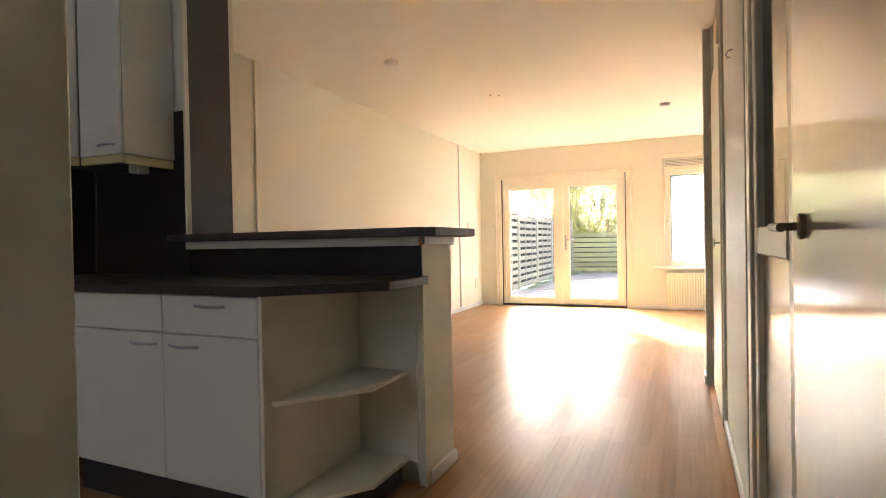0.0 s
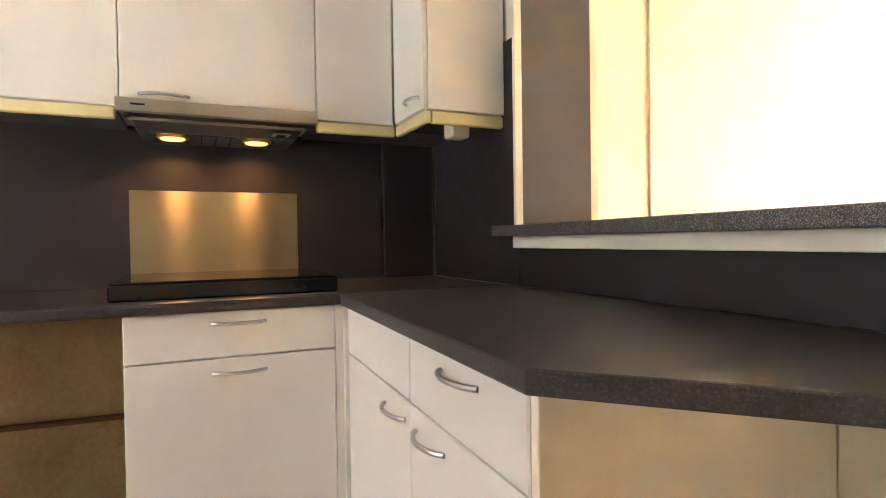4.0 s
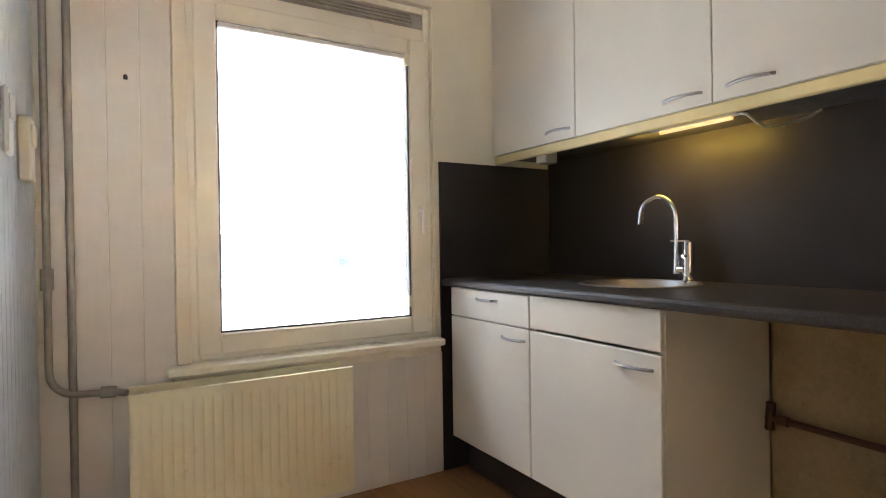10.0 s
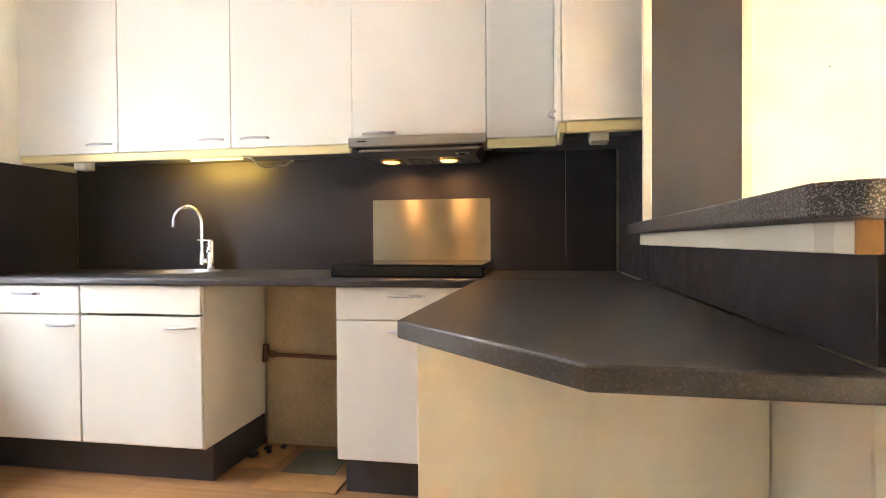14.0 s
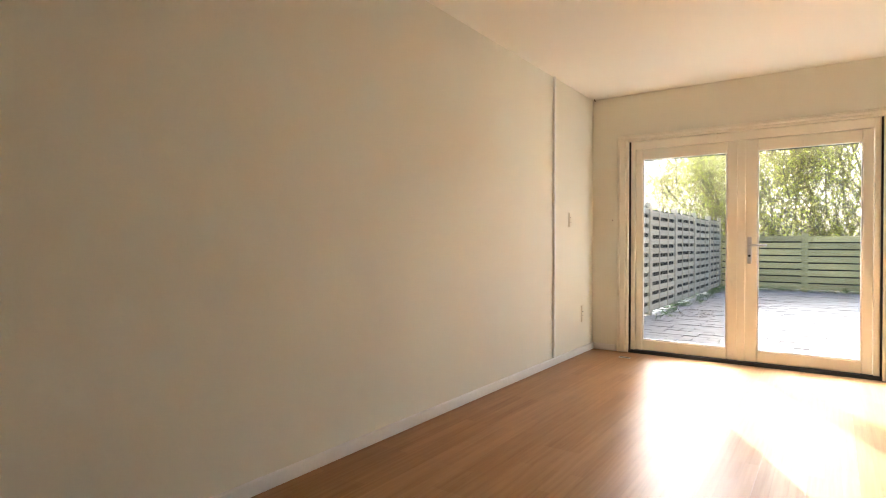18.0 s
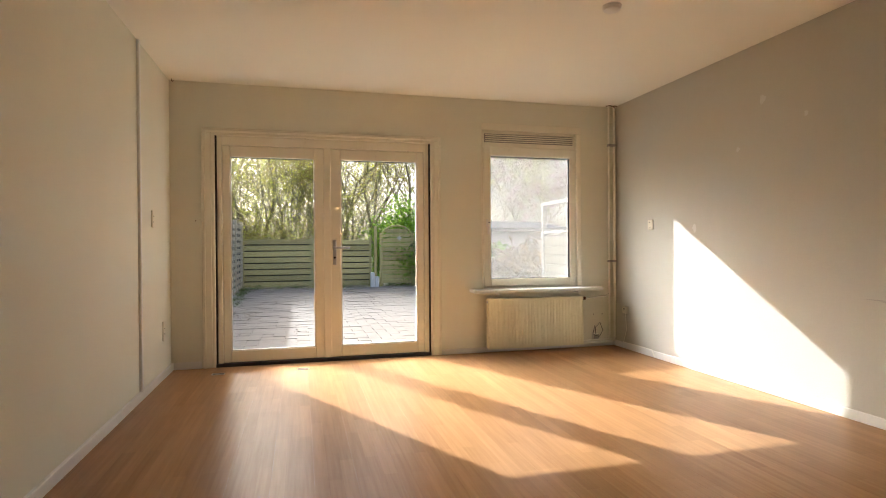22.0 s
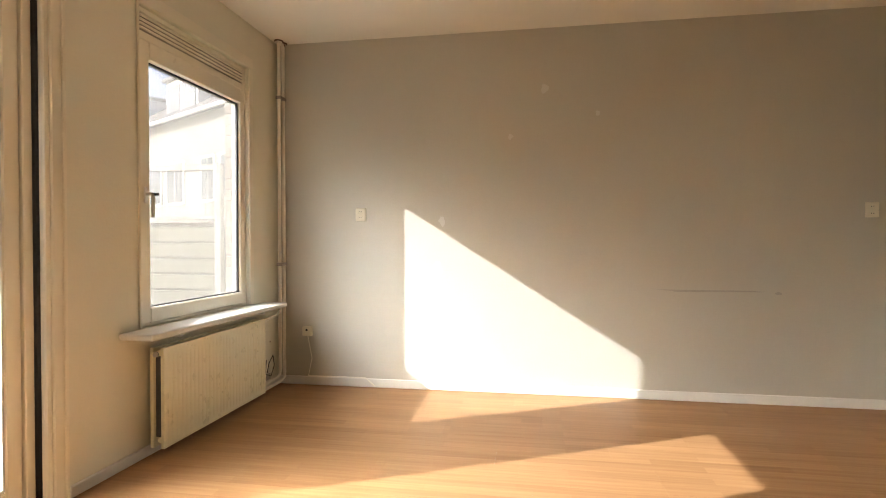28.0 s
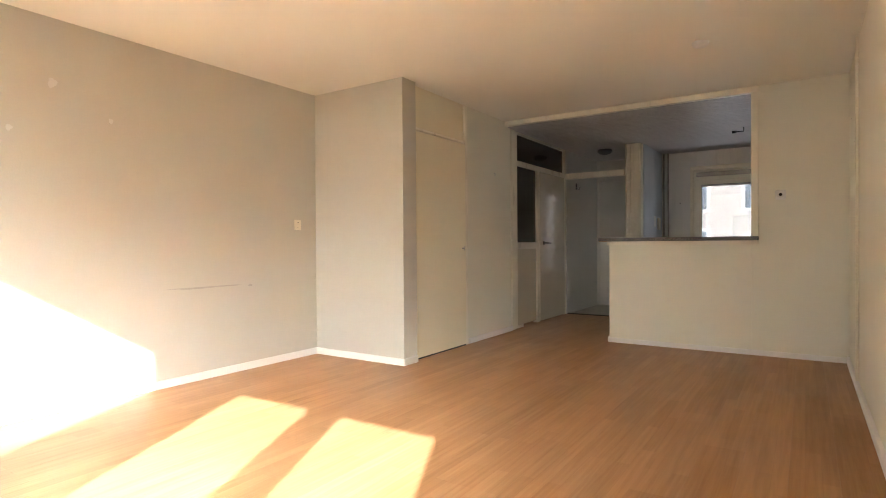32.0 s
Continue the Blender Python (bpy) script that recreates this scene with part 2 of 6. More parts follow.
M["white_board"] = surface("white_painted_wood", (0.78, 0.77, 0.73), 0.5, var=0.05, big=3, fine=50, bumpy=0.2)
M["shed"] = surface("pale_shed_wall", (0.55, 0.52, 0.44), 0.8, var=0.1, big=2, fine=30, bumpy=0.4)
M["zinc"] = surface("blue_grey_shed_roof", (0.16, 0.18, 0.22), 0.5, 0.2, var=0.1, big=2, fine=30, bumpy=0.2)
M["glass_far"] = surface("far_window_glass", (0.10, 0.12, 0.14), 0.08, var=0.3, big=0.8, fine=4, bumpy=0.0)
M["wall_east_scuff"] = surface("dark_wall_scuff", (0.43, 0.41, 0.345), 0.7, var=0.1, big=6, fine=60, bumpy=0.1)


def leaf_material(name, col, amount=0.35):
    m, nt, bs, nodes, links = shader(name)
    g = nodes.new("ShaderNodeNewGeometry")
    c = ramp(nt, g.outputs["Random Per Island"], [(0.0, dim(col, 1 - amount)), (0.6, col), (1.0, dim(col, 1 + amount))])
    links.new(c, bs.inputs["Base Color"])
    bs.inputs["Roughness"].default_value = 0.55
    tr = nodes.new("ShaderNodeBsdfTranslucent")
    links.new(c, tr.inputs["Color"])
    mx = nodes.new("ShaderNodeMixShader")
    mx.inputs[0].default_value = 0.7
    links.new(bs.outputs[0], mx.inputs[1])
    links.new(tr.outputs[0], mx.inputs[2])
    links.new(mx.outputs[0], nodes["Material Output"].inputs["Surface"])
    return m


M["leaf_spring"] = leaf_material("young_yellow_green_leaves", (0.52, 0.56, 0.085), 0.5)
M["twig"] = leaf_material("olive_twigs", (0.24, 0.20, 0.075))
M["far_wood"] = leaf_material("hazy_far_twigs", (0.22, 0.22, 0.15), 0.3)
M["leaf_green"] = leaf_material("fresh_green_leaves", (0.24, 0.42, 0.04), 0.5)
M["leaf_dark"] = leaf_material("dark_evergreen_leaves", (0.05, 0.11, 0.025))
M["leaf_dry"] = leaf_material("dry_straw_stems", (0.26, 0.20, 0.11), 0.5)
M["blossom"] = leaf_material("purple_pink_blossom", (0.36, 0.17, 0.24))
M["grass"] = leaf_material("grass_blades", (0.10, 0.18, 0.03))


def glass_material(name, tint, rough=0.0):
    m, nt, bs, nodes, links = shader(name)
    bs.inputs["Base Color"].default_value = (*tint, 1)
    bs.inputs["Roughness"].default_value = rough
    bs.inputs["Transmission Weight"].default_value = 1.0
    bs.inputs["IOR"].default_value = 1.45
    return m


M["glass"] = glass_material("double_glazing", (0.86, 0.88, 0.87))
# dusty pane whose grey tint also dims the bright view outside
M["glass_dusty"] = glass_material("dusty_view_dimming_glazing", (0.42, 0.43, 0.43), 0.0)


def add_dust(m, share):
    """A thin film of pale dust that the sun lights from outside."""
    nt = m.node_tree
    bs, out = nt.nodes["Principled BSDF"], nt.nodes["Material Output"]
    tr_ = nt.nodes.new("ShaderNodeBsdfTranslucent")
    tr_.inputs["Color"].default_value = (0.78, 0.77, 0.74, 1)
    mx = nt.nodes.new("ShaderNodeMixShader")
    f = noise_node(nt, coords(nt), 5.0, 5, 0.6)
    k = ramp(nt, f, [(0.3, (share * 0.7,) * 3), (0.7, (share * 1.3,) * 3)])
    nt.links.new(k, mx.inputs[0])
    nt.links.new(bs.outputs[0], mx.inputs[1])
    nt.links.new(tr_.outputs[0], mx.inputs[2])
    nt.links.new(mx.outputs[0], out.inputs["Surface"])


add_dust(M["glass_dusty"], 0.07)
# the tint only dims the bright street view; lamp light enters undimmed
M["glass_street"] = glass_material("view_dimming_street_glazing", (0.175, 0.18, 0.185))
M["glass_frost"] = glass_material("frosted_fanlight_glass", (0.85, 0.88, 0.9), 0.5)
M["glass_dark"] = glass_material("smoked_interior_glass", (0.22, 0.18, 0.15), 0.03)


def glow_material(name, col, strength):
    m, nt, bs, nodes, links = shader(name)
    bs.inputs["Base Color"].default_value = (0.8, 0.8, 0.8, 1)
    bs.inputs["Emission Color"].default_value = (*col, 1)
    bs.inputs["Emission Strength"].default_value = strength
    return m


M["lamp_warm"] = glow_material("lit_halogen_lens", (1.0, 0.55, 0.16), 0.03)
M["brass_ring"] = surface("amber_lamp_ring", (0.75, 0.42, 0.10), 0.3, 0.8, var=0.1, bumpy=0.02)
M["lamp_tube"] = glow_material("lit_yellow_tube", (1.0, 0.60, 0.10), 0.018)


def laminate():
    m, nt, bs, nodes, links = shader("beech_strip_laminate")
    geo = nodes.new("ShaderNodeNewGeometry")
    rot = nodes.new("ShaderNodeMapping")
    rot.inputs["Rotation"].default_value = (0, 0, radians(90))
    links.new(geo.outputs["Position"], rot.inputs["Vector"])
    b = nodes.new("ShaderNodeTexBrick")
    b.offset, b.offset_frequency = 0.37, 2
    for k, val in (("Scale", 1.0), ("Mortar Size", 0.0004), ("Mortar Smooth", 0.2), ("Bias", 0.0), ("Brick Width", 0.62), ("Row Height", 0.06333)):
        b.inputs[k].default_value = val
    b.inputs["Color1"].default_value = (0.305, 0.155, 0.061, 1)
    b.inputs["Color2"].default_value = (0.44, 0.242, 0.108, 1)
    b.inputs["Mortar"].default_value = (0.22, 0.10, 0.038, 1)
    links.new(rot.outputs[0], b.inputs["Vector"])
    st = nodes.new("ShaderNodeMapping")
    st.inputs["Scale"].default_value = (22, 0.8, 1)
    links.new(geo.outputs["Position"], st.inputs["Vector"])
    g = noise_node(nt, st.outputs[0], 2.0, 5, 0.6)
    grain = ramp(nt, g, [(0.3, (0.245, 0.118, 0.044)), (0.7, (0.49, 0.28, 0.136))])
    c = mixc(nt, 0.45, b.outputs["Color"], grain)
    oi = nodes.new("ShaderNodeObjectInfo")
    c = mixc(nt, 0.20, c, ramp(nt, oi.outputs["Random"], [(0.0, (0.275, 0.132, 0.054)), (1.0, (0.49, 0.28, 0.138))]))
    links.new(c, bs.inputs["Base Color"])
    wear = noise_node(nt, geo.outputs["Position"], 1.7, 5, 0.65)
    links.new(ramp(nt, wear, [(0.3, (0.285,) * 3), (0.7, (0.35,) * 3)]), bs.inputs["Roughness"])
    bs.inputs["Specular IOR Level"].default_value = 0.08
    bump(nt, bs, g, 0.04, 0.001)
    return m


M["laminate"] = laminate()


def speckle(name, base, chips, rough, scale=330, share=0.72, blend=0.5):
    m, nt, bs, nodes, links = shader(name)
    v = coords(nt)
    vo = nodes.new("ShaderNodeTexVoronoi")
    vo.inputs["Scale"].default_value = scale
    links.new(v, vo.inputs["Vector"])
    k = ramp(nt, vo.outputs["Color"], [(share, base), (share + 0.08, chips)])
    sep = ramp(nt, noise_node(nt, v, 260, 2), [(0.40, dim(base, 0.7)), (0.62, dim(base, 1.5))])
    links.new(mixc(nt, blend, k, sep), bs.inputs["Base Color"])
    bs.inputs["Roughness"].default_value = rough
    bump(nt, bs, noise_node(nt, v, 120, 3), 0.08)
    return m


M["worktop"] = speckle("speckled_anthracite_worktop", (0.048, 0.042, 0.040), (0.11, 0.10, 0.092), 0.33)
M["worktop_edge"] = speckle("speckled_granite_look_edge", (0.05, 0.045, 0.044), (0.34, 0.31, 0.28), 0.5, 700, 0.64, 0.3)

# ---- mesh helpers ----
BASE = {}


def boxes(*bs, bevel=0.0, seg=1):
    """A bmesh of boxes (x0, y0, z0, x1, y1, z1), all edges eased."""
    bm = bmesh.new()
    for x0, y0, z0, x1, y1, z1 in bs:
        g = bmesh.ops.create_cube(bm, size=1.0)
        sx, sy, sz = abs(x1 - x0), abs(y1 - y0), abs(z1 - z0)
        bmesh.ops.scale(bm, vec=(sx, sy, sz), verts=g["verts"])
        bmesh.ops.translate(bm, vec=((x0 + x1) / 2, (y0 + y1) / 2, (z0 + z1) / 2), verts=g["verts"])
    if bevel:
        bmesh.ops.bevel(bm, geom=bm.edges[:], offset=bevel, segments=seg, affect="EDGES", profile=0.5)
    return bm


def prism(pts, z0, z1, bevel=0.0):
    """A plate with the outline pts (counter-clockwise, seen from above)."""
    bm = bmesh.new()
    lo = [bm.verts.new((x, y, z0)) for x, y in pts]
    hi = [bm.verts.new((x, y, z1)) for x, y in pts]
    bm.faces.new(lo[::-1])
    bm.faces.new(hi)
    n = len(pts)
    for i in range(n):
        bm.faces.new((lo[i], lo[(i + 1) % n], hi[(i + 1) % n], hi[i]))
    if bevel:
        bmesh.ops.bevel(bm, geom=bm.edges[:], offset=bevel, segments=2, affect="EDGES", profile=0.5)
    return bm


def tube(pts, r, seg=10, bm=None, taper=None, flat=1.0):
    """A round bar along pts; taper gives the radius at the far end; flat squashes it in z."""
    bm = bm or bmesh.new()
    pts = [Vector(p) for p in pts]
    rings = []
    side = None
    for i, p in enumerate(pts):
        d = (pts[min(i + 1, len(pts) - 1)] - pts[max(i - 1, 0)]).normalized()
        if side is None:
            side = d.orthogonal().normalized()
        side = (side - d * side.dot(d)).normalized()
        up = d.cross(side)
        k = r if taper is None else r + (taper - r) * i / (len(pts) - 1)
        rings.append([bm.verts.new(p + (side * math.cos(a) + up * math.sin(a)) * k) for a in (2 * math.pi * j / seg for j in range(seg))])
    for a, b in zip(rings, rings[1:]):
        for j in range(seg):
            bm.faces.new((a[j], a[(j + 1) % seg], b[(j + 1) % seg], b[j]))
    bm.faces.new(rings[0][::-1])
    bm.faces.new(rings[-1])
    if flat != 1.0:
        bmesh.ops.scale(bm, vec=(1, 1, flat), verts=bm.verts[:])
    return bm


def lathe(profile, at, seg=24, axis="z"):
    """A turned body: profile is (radius, height) pairs, about an axis through at."""
    bm = bmesh.new()
    rings = []
    for r, h in profile:
        ring = []
        for j in range(seg):
            a = 2 * math.pi * j / seg
            u, v = r * math.cos(a), r * math.sin(a)
            co = {"z": (u, v, h), "x": (h, u, v), "y": (v, h, u)}[axis]
            ring.append(bm.verts.new(Vector(at) + Vector(co)))
        rings.append(ring)
    for a, b in zip(rings, rings[1:]):
        for j in range(seg):
            bm.faces.new((a[j], a[(j + 1) % seg], b[(j + 1) % seg], b[j]))
    bm.faces.new(rings[0][::-1])
    bm.faces.new(rings[-1])
    return bm


def bend(cx, cy, cz, r, a0, a1, n, plane):
    """Points of an arc in a plane 'xz', 'yz' or 'xy'."""
    out = []
    for i in range(n + 1):
        a = radians(a0 + (a1 - a0) * i / n)
        u, v = r * math.cos(a), r * math.sin(a)
        out.append({"xz": (cx + u, cy, cz + v), "yz": (cx, cy + u, cz + v), "xy": (cx + u, cy + v, cz)}[plane])
    return out


def to_object(name, bm, material, smooth):
    me = bpy.data.meshes.new(name)
    bmesh.ops.recalc_face_normals(bm, faces=bm.faces[:])
    bm.to_mesh(me)
    bm.free()
    me.materials.append(material)
    if smooth:
        me.shade_smooth()
        me.set_sharp_from_angle(angle=radians(35))
    return me


def part(name, bm, material, parent, label="", smooth=False):
    """One mesh under a thing or a part; bm is in world coordinates."""
    me = to_object(name, bm, material, smooth)
    at = BASE[parent.name]
    me.transform(Matrix.Translation(-at))
    ob = new(name, me)
    ob.parent = parent
    BASE[ob.name] = at
    return tagged(ob, label)


def bars(name, material, parent, bevel, *bs, label=""):
    """Each bar of a frame as a part of its own; gives back the first."""
    return [part(name, boxes(b, bevel=bevel), material, parent, label) for b in bs][0]


def thing(name, at, label, category, group="", kind=""):
    """An Empty at a thing's base, to hold its parts."""
    ob = new(name)
    ob.empty_display_size = 0.1
    ob.location = at
    BASE[ob.name] = Vector(at)
    return tagged(ob, label, category, group, kind)


def solid(name, bm, material, label, category, group="", kind="", smooth=False):
    """A thing of one mesh, in world coordinates."""
    me = to_object(name, bm, material, smooth)
    ob = new(name, me)
    BASE[ob.name] = Vector((0, 0, 0))
    return tagged(ob, label, category, group, kind)


def structure(name, bm, material, label, category, smooth=False):
    return solid(name, bm, material, label, category, kind="structure", smooth=smooth)


# added fill lamps outside the kitchen window, for daylight from sky and pavement
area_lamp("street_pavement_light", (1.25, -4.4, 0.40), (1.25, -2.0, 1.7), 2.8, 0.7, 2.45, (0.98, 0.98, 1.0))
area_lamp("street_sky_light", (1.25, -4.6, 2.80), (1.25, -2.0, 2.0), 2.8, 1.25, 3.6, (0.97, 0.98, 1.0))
# added lamp before the assumed frosted pane, as if daylight came through it
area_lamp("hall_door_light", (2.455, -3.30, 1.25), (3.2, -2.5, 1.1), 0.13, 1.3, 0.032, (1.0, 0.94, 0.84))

# ---- walls, floor, ceiling ----
wl, tr, bb = M["wall_white"], M["trim"], M["base"]
T = 0.28
structure("wall_west", boxes((-T, KY - T, -0.3, 0, GY + T, H + 0.3)), wl, "long smooth off-white painted party wall", "wall")
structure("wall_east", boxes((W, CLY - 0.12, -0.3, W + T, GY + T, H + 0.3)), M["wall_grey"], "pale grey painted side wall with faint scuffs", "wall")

# garden wall: doors at x 0.36..2.305, window at 2.83..3.86
DX0, DX1, DZ1 = 0.362, 2.304, 2.045
WX0, WX1, WZ0, WZ1 = 2.835, 3.855, 0.63, 2.20
TI, TN = 0.110, 0.168   # inner leaf; the outer leaf is brick
structure("wall_north", boxes((0, GY, -0.3, DX0, GY + TI, H + 0.3), (DX0, GY, DZ1, DX1, GY + TI, H + 0.3), (DX1, GY, -0.3, WX0, GY + TI, H + 0.3),
                              (WX0, GY, -0.3, WX1, GY + TI, WZ0), (WX0, GY, WZ1, WX1, GY + TI, H + 0.3), (WX1, GY, -0.3, W, GY + TI, H + 0.3)),
          wl, "off-white garden wall with door and window openings", "wall")
outer_leaf = structure("wall_north_outer", boxes((-T, GY + TI, -0.3, DX0, GY + TN, H + 0.3), (DX0, GY + TI, DZ1, DX1, GY + TN, H + 0.3), (DX1 + 0.008, GY + TI, -0.3, WX0, GY + TN, H + 0.3),
                                                 (WX0, GY + TI, -0.3, WX1 + 0.008, GY + TN, WZ0 - 0.04), (WX0, GY + TI, WZ1, WX1 + 0.008, GY + TN, H + 0.3), (WX1 + 0.008, GY + TI, -0.3, W + T, GY + TN, H + 0.3)),
                       M["mortar"], "weathered brick outer leaf of the garden wall", "wall")

# closet and partition towards the hall
CDY0, CDY1 = 1.065, 1.945
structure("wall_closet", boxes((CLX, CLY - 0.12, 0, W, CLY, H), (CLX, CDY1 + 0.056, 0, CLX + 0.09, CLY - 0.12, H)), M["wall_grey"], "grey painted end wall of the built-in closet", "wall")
structure("wall_partition", boxes((PX, -0.02, 0, PX + 0.1, CDY0 - 0.06, H)), wl, "off-white partition beside the closet door", "wall")
structure("wall_closet_back", boxes((W, -3.6, -0.3, W + T, CLY - 0.12, H + 0.3), (PX + 0.1, -0.1, 0, W, 0.0, H)), wl, "plain wall closing the closet and the hall", "wall")

# stub wall and half wall of the bar
JX, BX = 0.735, 2.065
structure("wall_stub", boxes((0, -0.2, 0, JX, BY, H)), wl, "short off-white wall with the thermostat beside the serving hatch", "wall")
structure("half_wall", boxes((JX, -0.17, 0, BX, BY, 1.068), bevel=0.003), wl, "cream painted half wall that carries the bar top", "wall")

# kitchen window wall and hall wall
KX0, KX1, KZ0, KZ1 = 0.715, 1.745, 0.64, 2.15
structure("wall_south", boxes((0, KY - T, -0.3, KX0, KY, H), (KX0, KY - T, -0.3, KX1, KY, KZ0), (KX0, KY - T, KZ1, KX1, KY, H), (KX1, KY - T, -0.3, 2.32, KY, H)),
          wl, "street wall of the kitchen with a window opening", "wall")
structure("wall_hall_side", boxes((2.215, KY, 0, 2.32, -2.015, H)), M["hall_wall"], "thin wall between kitchen and hall", "wall")
HY = -3.32
structure("wall_hall_front", boxes((2.32, HY - 0.2, -0.3, 2.36, HY, H), (2.36, HY - 0.2, 2.08, 3.26, HY, H), (3.26, HY - 0.2, -0.3, W, HY, H), (2.72, HY - 0.2, -0.3, 2.76, HY, 2.08)),
          M["hall_wall"], "pale front wall of the hall", "wall")
structure("wall_hall_east", boxes((PX, HY, 0, PX + 0.1, -1.886, H)), M["hall_wall"], "pale bluish hall wall", "wall")

# floor slab and ceilings
structure("floor", boxes((-T, KY - T, -0.3, W + T, GY + 0.02, -0.013)), M["soil"], "screed under the beech laminate floor", "floor")
structure("ceiling", boxes((0, BY, H, W, GY, H + 0.2), (0.0, -3.6, H + 0.02, W, BY, H + 0.2)), M["ceiling"], "smooth cream painted ceiling", "ceiling")
ck = []
n_slat = 36
for i in range(n_slat):
    y0 = KY + (BY - 0.06 - KY) * i / n_slat
    y1 = KY + (BY - 0.06 - KY) * (i + 1) / n_slat
    ck.append((0.0, y0 + 0.008, KH, PX + 0.06, y1 - 0.008, KH + 0.014))
ck.append((0.0, KY, KH + 0.012, PX + 0.06, BY - 0.06, KH + 0.03))
ck.append((2.32, HY, KH, PX, KY, KH + 0.03))
structure("ceiling_kitchen", boxes(*ck), M["slat"], "grey slatted kitchen ceiling", "ceiling")

# opening frame between kitchen and living room
fr = thing("trim_opening", (JX, BY, 0), "cream wooden frame round the kitchen opening", "trim", kind="structure")
part("header", boxes((JX - 0.06, BY - 0.05, H - 0.06, PX, BY + 0.012, H - 0.002), bevel=0.004), tr, fr)
part("post", boxes((JX - 0.055, BY - 0.02, 1.03, JX + 0.004, BY + 0.014, H - 0.06), bevel=0.004), tr, fr)
part("post", boxes((PX, -0.16, 0, PX + 0.04, -0.06, H), bevel=0.005), tr, fr)
part("inner_trim", boxes((JX, -0.232, 1.1, JX + 0.016, -0.202, KH), bevel=0.003), tr, fr)
structure("jamb_panel", boxes((JX, -0.202, 1.1, JX + 0.006, 0.090, KH)), M["dark_jamb"], "dark grey laminate lining of the hatch jamb", "panel")
structure("jamb_white", boxes((JX, 0.090, 1.1, JX + 0.0055, BY - 0.004, H - 0.075)), tr, "cream painted jamb strip", "trim")

# baseboards
def skirting(x0, y0, x1, y1, h=0.062):
    structure("baseboard", boxes((x0, y0, 0, x1, y1, h), bevel=0.004), bb, "white painted baseboard with a scuffed top", "baseboard")


skirting(0.0, BY + 0.014, 0.022, GY)
skirting(W - 0.014, CLY + 0.014, W, GY - 0.014)
skirting(0.022, GY - 0.014, 0.245, GY)
skirting(2.41, GY - 0.014, W, GY, 0.05)
skirting(CLX - 0.0, CLY, W, CLY + 0.014)
skirting(CLX - 0.014, CDY1 + 0.056, CLX, CLY + 0.014)
skirting(0.022, BY, BX + 0.014, BY + 0.014, 0.05)
skirting(BX, -0.17, BX + 0.014, BY, 0.06)
skirting(PX - 0.014, -0.05, PX, CDY0 - 0.07, 0.06)

# cover strips on the long wall
for y in (1.092, 5.395):
    structure("cover_strip", boxes((0, y, 0.0, 0.02, y + 0.032, H), bevel=0.004), tr if y < 2 else bb, "narrow painted cover strip from floor to ceiling", "trim")

# ---- closet door ----
cd = thing("door_closet", (PX, CDY1, 0), "flat cream closet door with a small key knob, closed", "door", kind="structure")
bars("frame", tr, cd, 0.003, (PX - 0.015, CDY1, 0, PX + 0.06, CDY1 + 0.055, H), (PX - 0.015, CDY0 - 0.05, 0.0, PX + 0.06, CDY0, H), (PX - 0.0, CDY0, 2.092, PX + 0.05, CDY1, 2.125))
leaf = part("leaf", boxes((PX - 0.022, CDY0 + 0.006, 0.014, PX + 0.018, CDY1 - 0.006, 2.083), bevel=0.004), M["door_cream"], cd)
part("knob", tube([(PX - 0.02, CDY0 + 0.075, 1.01), (PX - 0.05, CDY0 + 0.075, 1.01)], 0.006, 8), M["handle"], leaf, "small metal key knob")
part("key_bow", boxes((PX - 0.052, CDY0 + 0.071, 0.985, PX - 0.047, CDY0 + 0.079, 1.035), bevel=0.002), M["handle"], leaf)
for z in (0.25, 1.80):
    part("hinge", tube([(PX - 0.024, CDY1 + 0.002, z), (PX - 0.024, CDY1 + 0.002, z + 0.09)], 0.008, 8), M["trim"], leaf)
# black strips stand in for the shade in the gaps round the leaf
part("bottom_gap", boxes((PX - 0.018, CDY0 + 0.004, 0.0005, PX + 0.015, CDY1 - 0.004, 0.0135)), M["black"], cd, "black strip standing for the shade under the door")
bars("side_gap", M["black"], cd, 0.0, (PX - 0.0153, CDY0 + 0.0003, 0.014, PX - 0.004, CDY0 + 0.0057, 2.083), (PX - 0.0153, CDY1 - 0.0057, 0.014, PX - 0.004, CDY1 - 0.0003, 2.083))
part("transom_bead", boxes((PX - 0.032, CDY0 - 0.004, 2.10, PX, CDY0 + 0.020, H), (PX - 0.018, CDY0 + 0.020, 2.095, PX, CDY1, 2.112), bevel=0.003), tr, cd, "raised cream bead beside the transom panel")
part("transom_panel", boxes((PX + 0.0, CDY0, 2.125, PX + 0.02, CDY1, H), bevel=0.002), M["door_cream"], cd, "flat panel above the door")

# ---- hall partition with sidelight, door and transom ----
hp = thing("partition_screen", (PX, -0.2, 0), "cream glazed hall screen with sidelight, transom and a closed flush door", "door", kind="structure")
XA, XB = PX + 0.012, PX + 0.075
bars("frame", tr, hp, 0.004, (XA, -0.40, 0, XB, -0.16, 0.03), (XA, -0.235, 0.03, XB, -0.165, KH), (XA, -0.915, 0, XB, -0.835, 2.02), (XA, -1.885, 0, XB, -1.815, KH), (XA, -1.815, 2.02, XB, -0.235, 2.085), (XA, -1.815, KH - 0.03, XB, -0.235, KH))
part("mid_rail", boxes((XA - 0.004, -0.835, 0.985, XB, -0.235, 1.07), bevel=0.005), tr, hp)
part("panel", boxes((XA + 0.02, -0.835, 0.03, XB - 0.01, -0.235, 0.985), bevel=0.002), M["trim_gloss"], hp, "glossy cream lower panel")
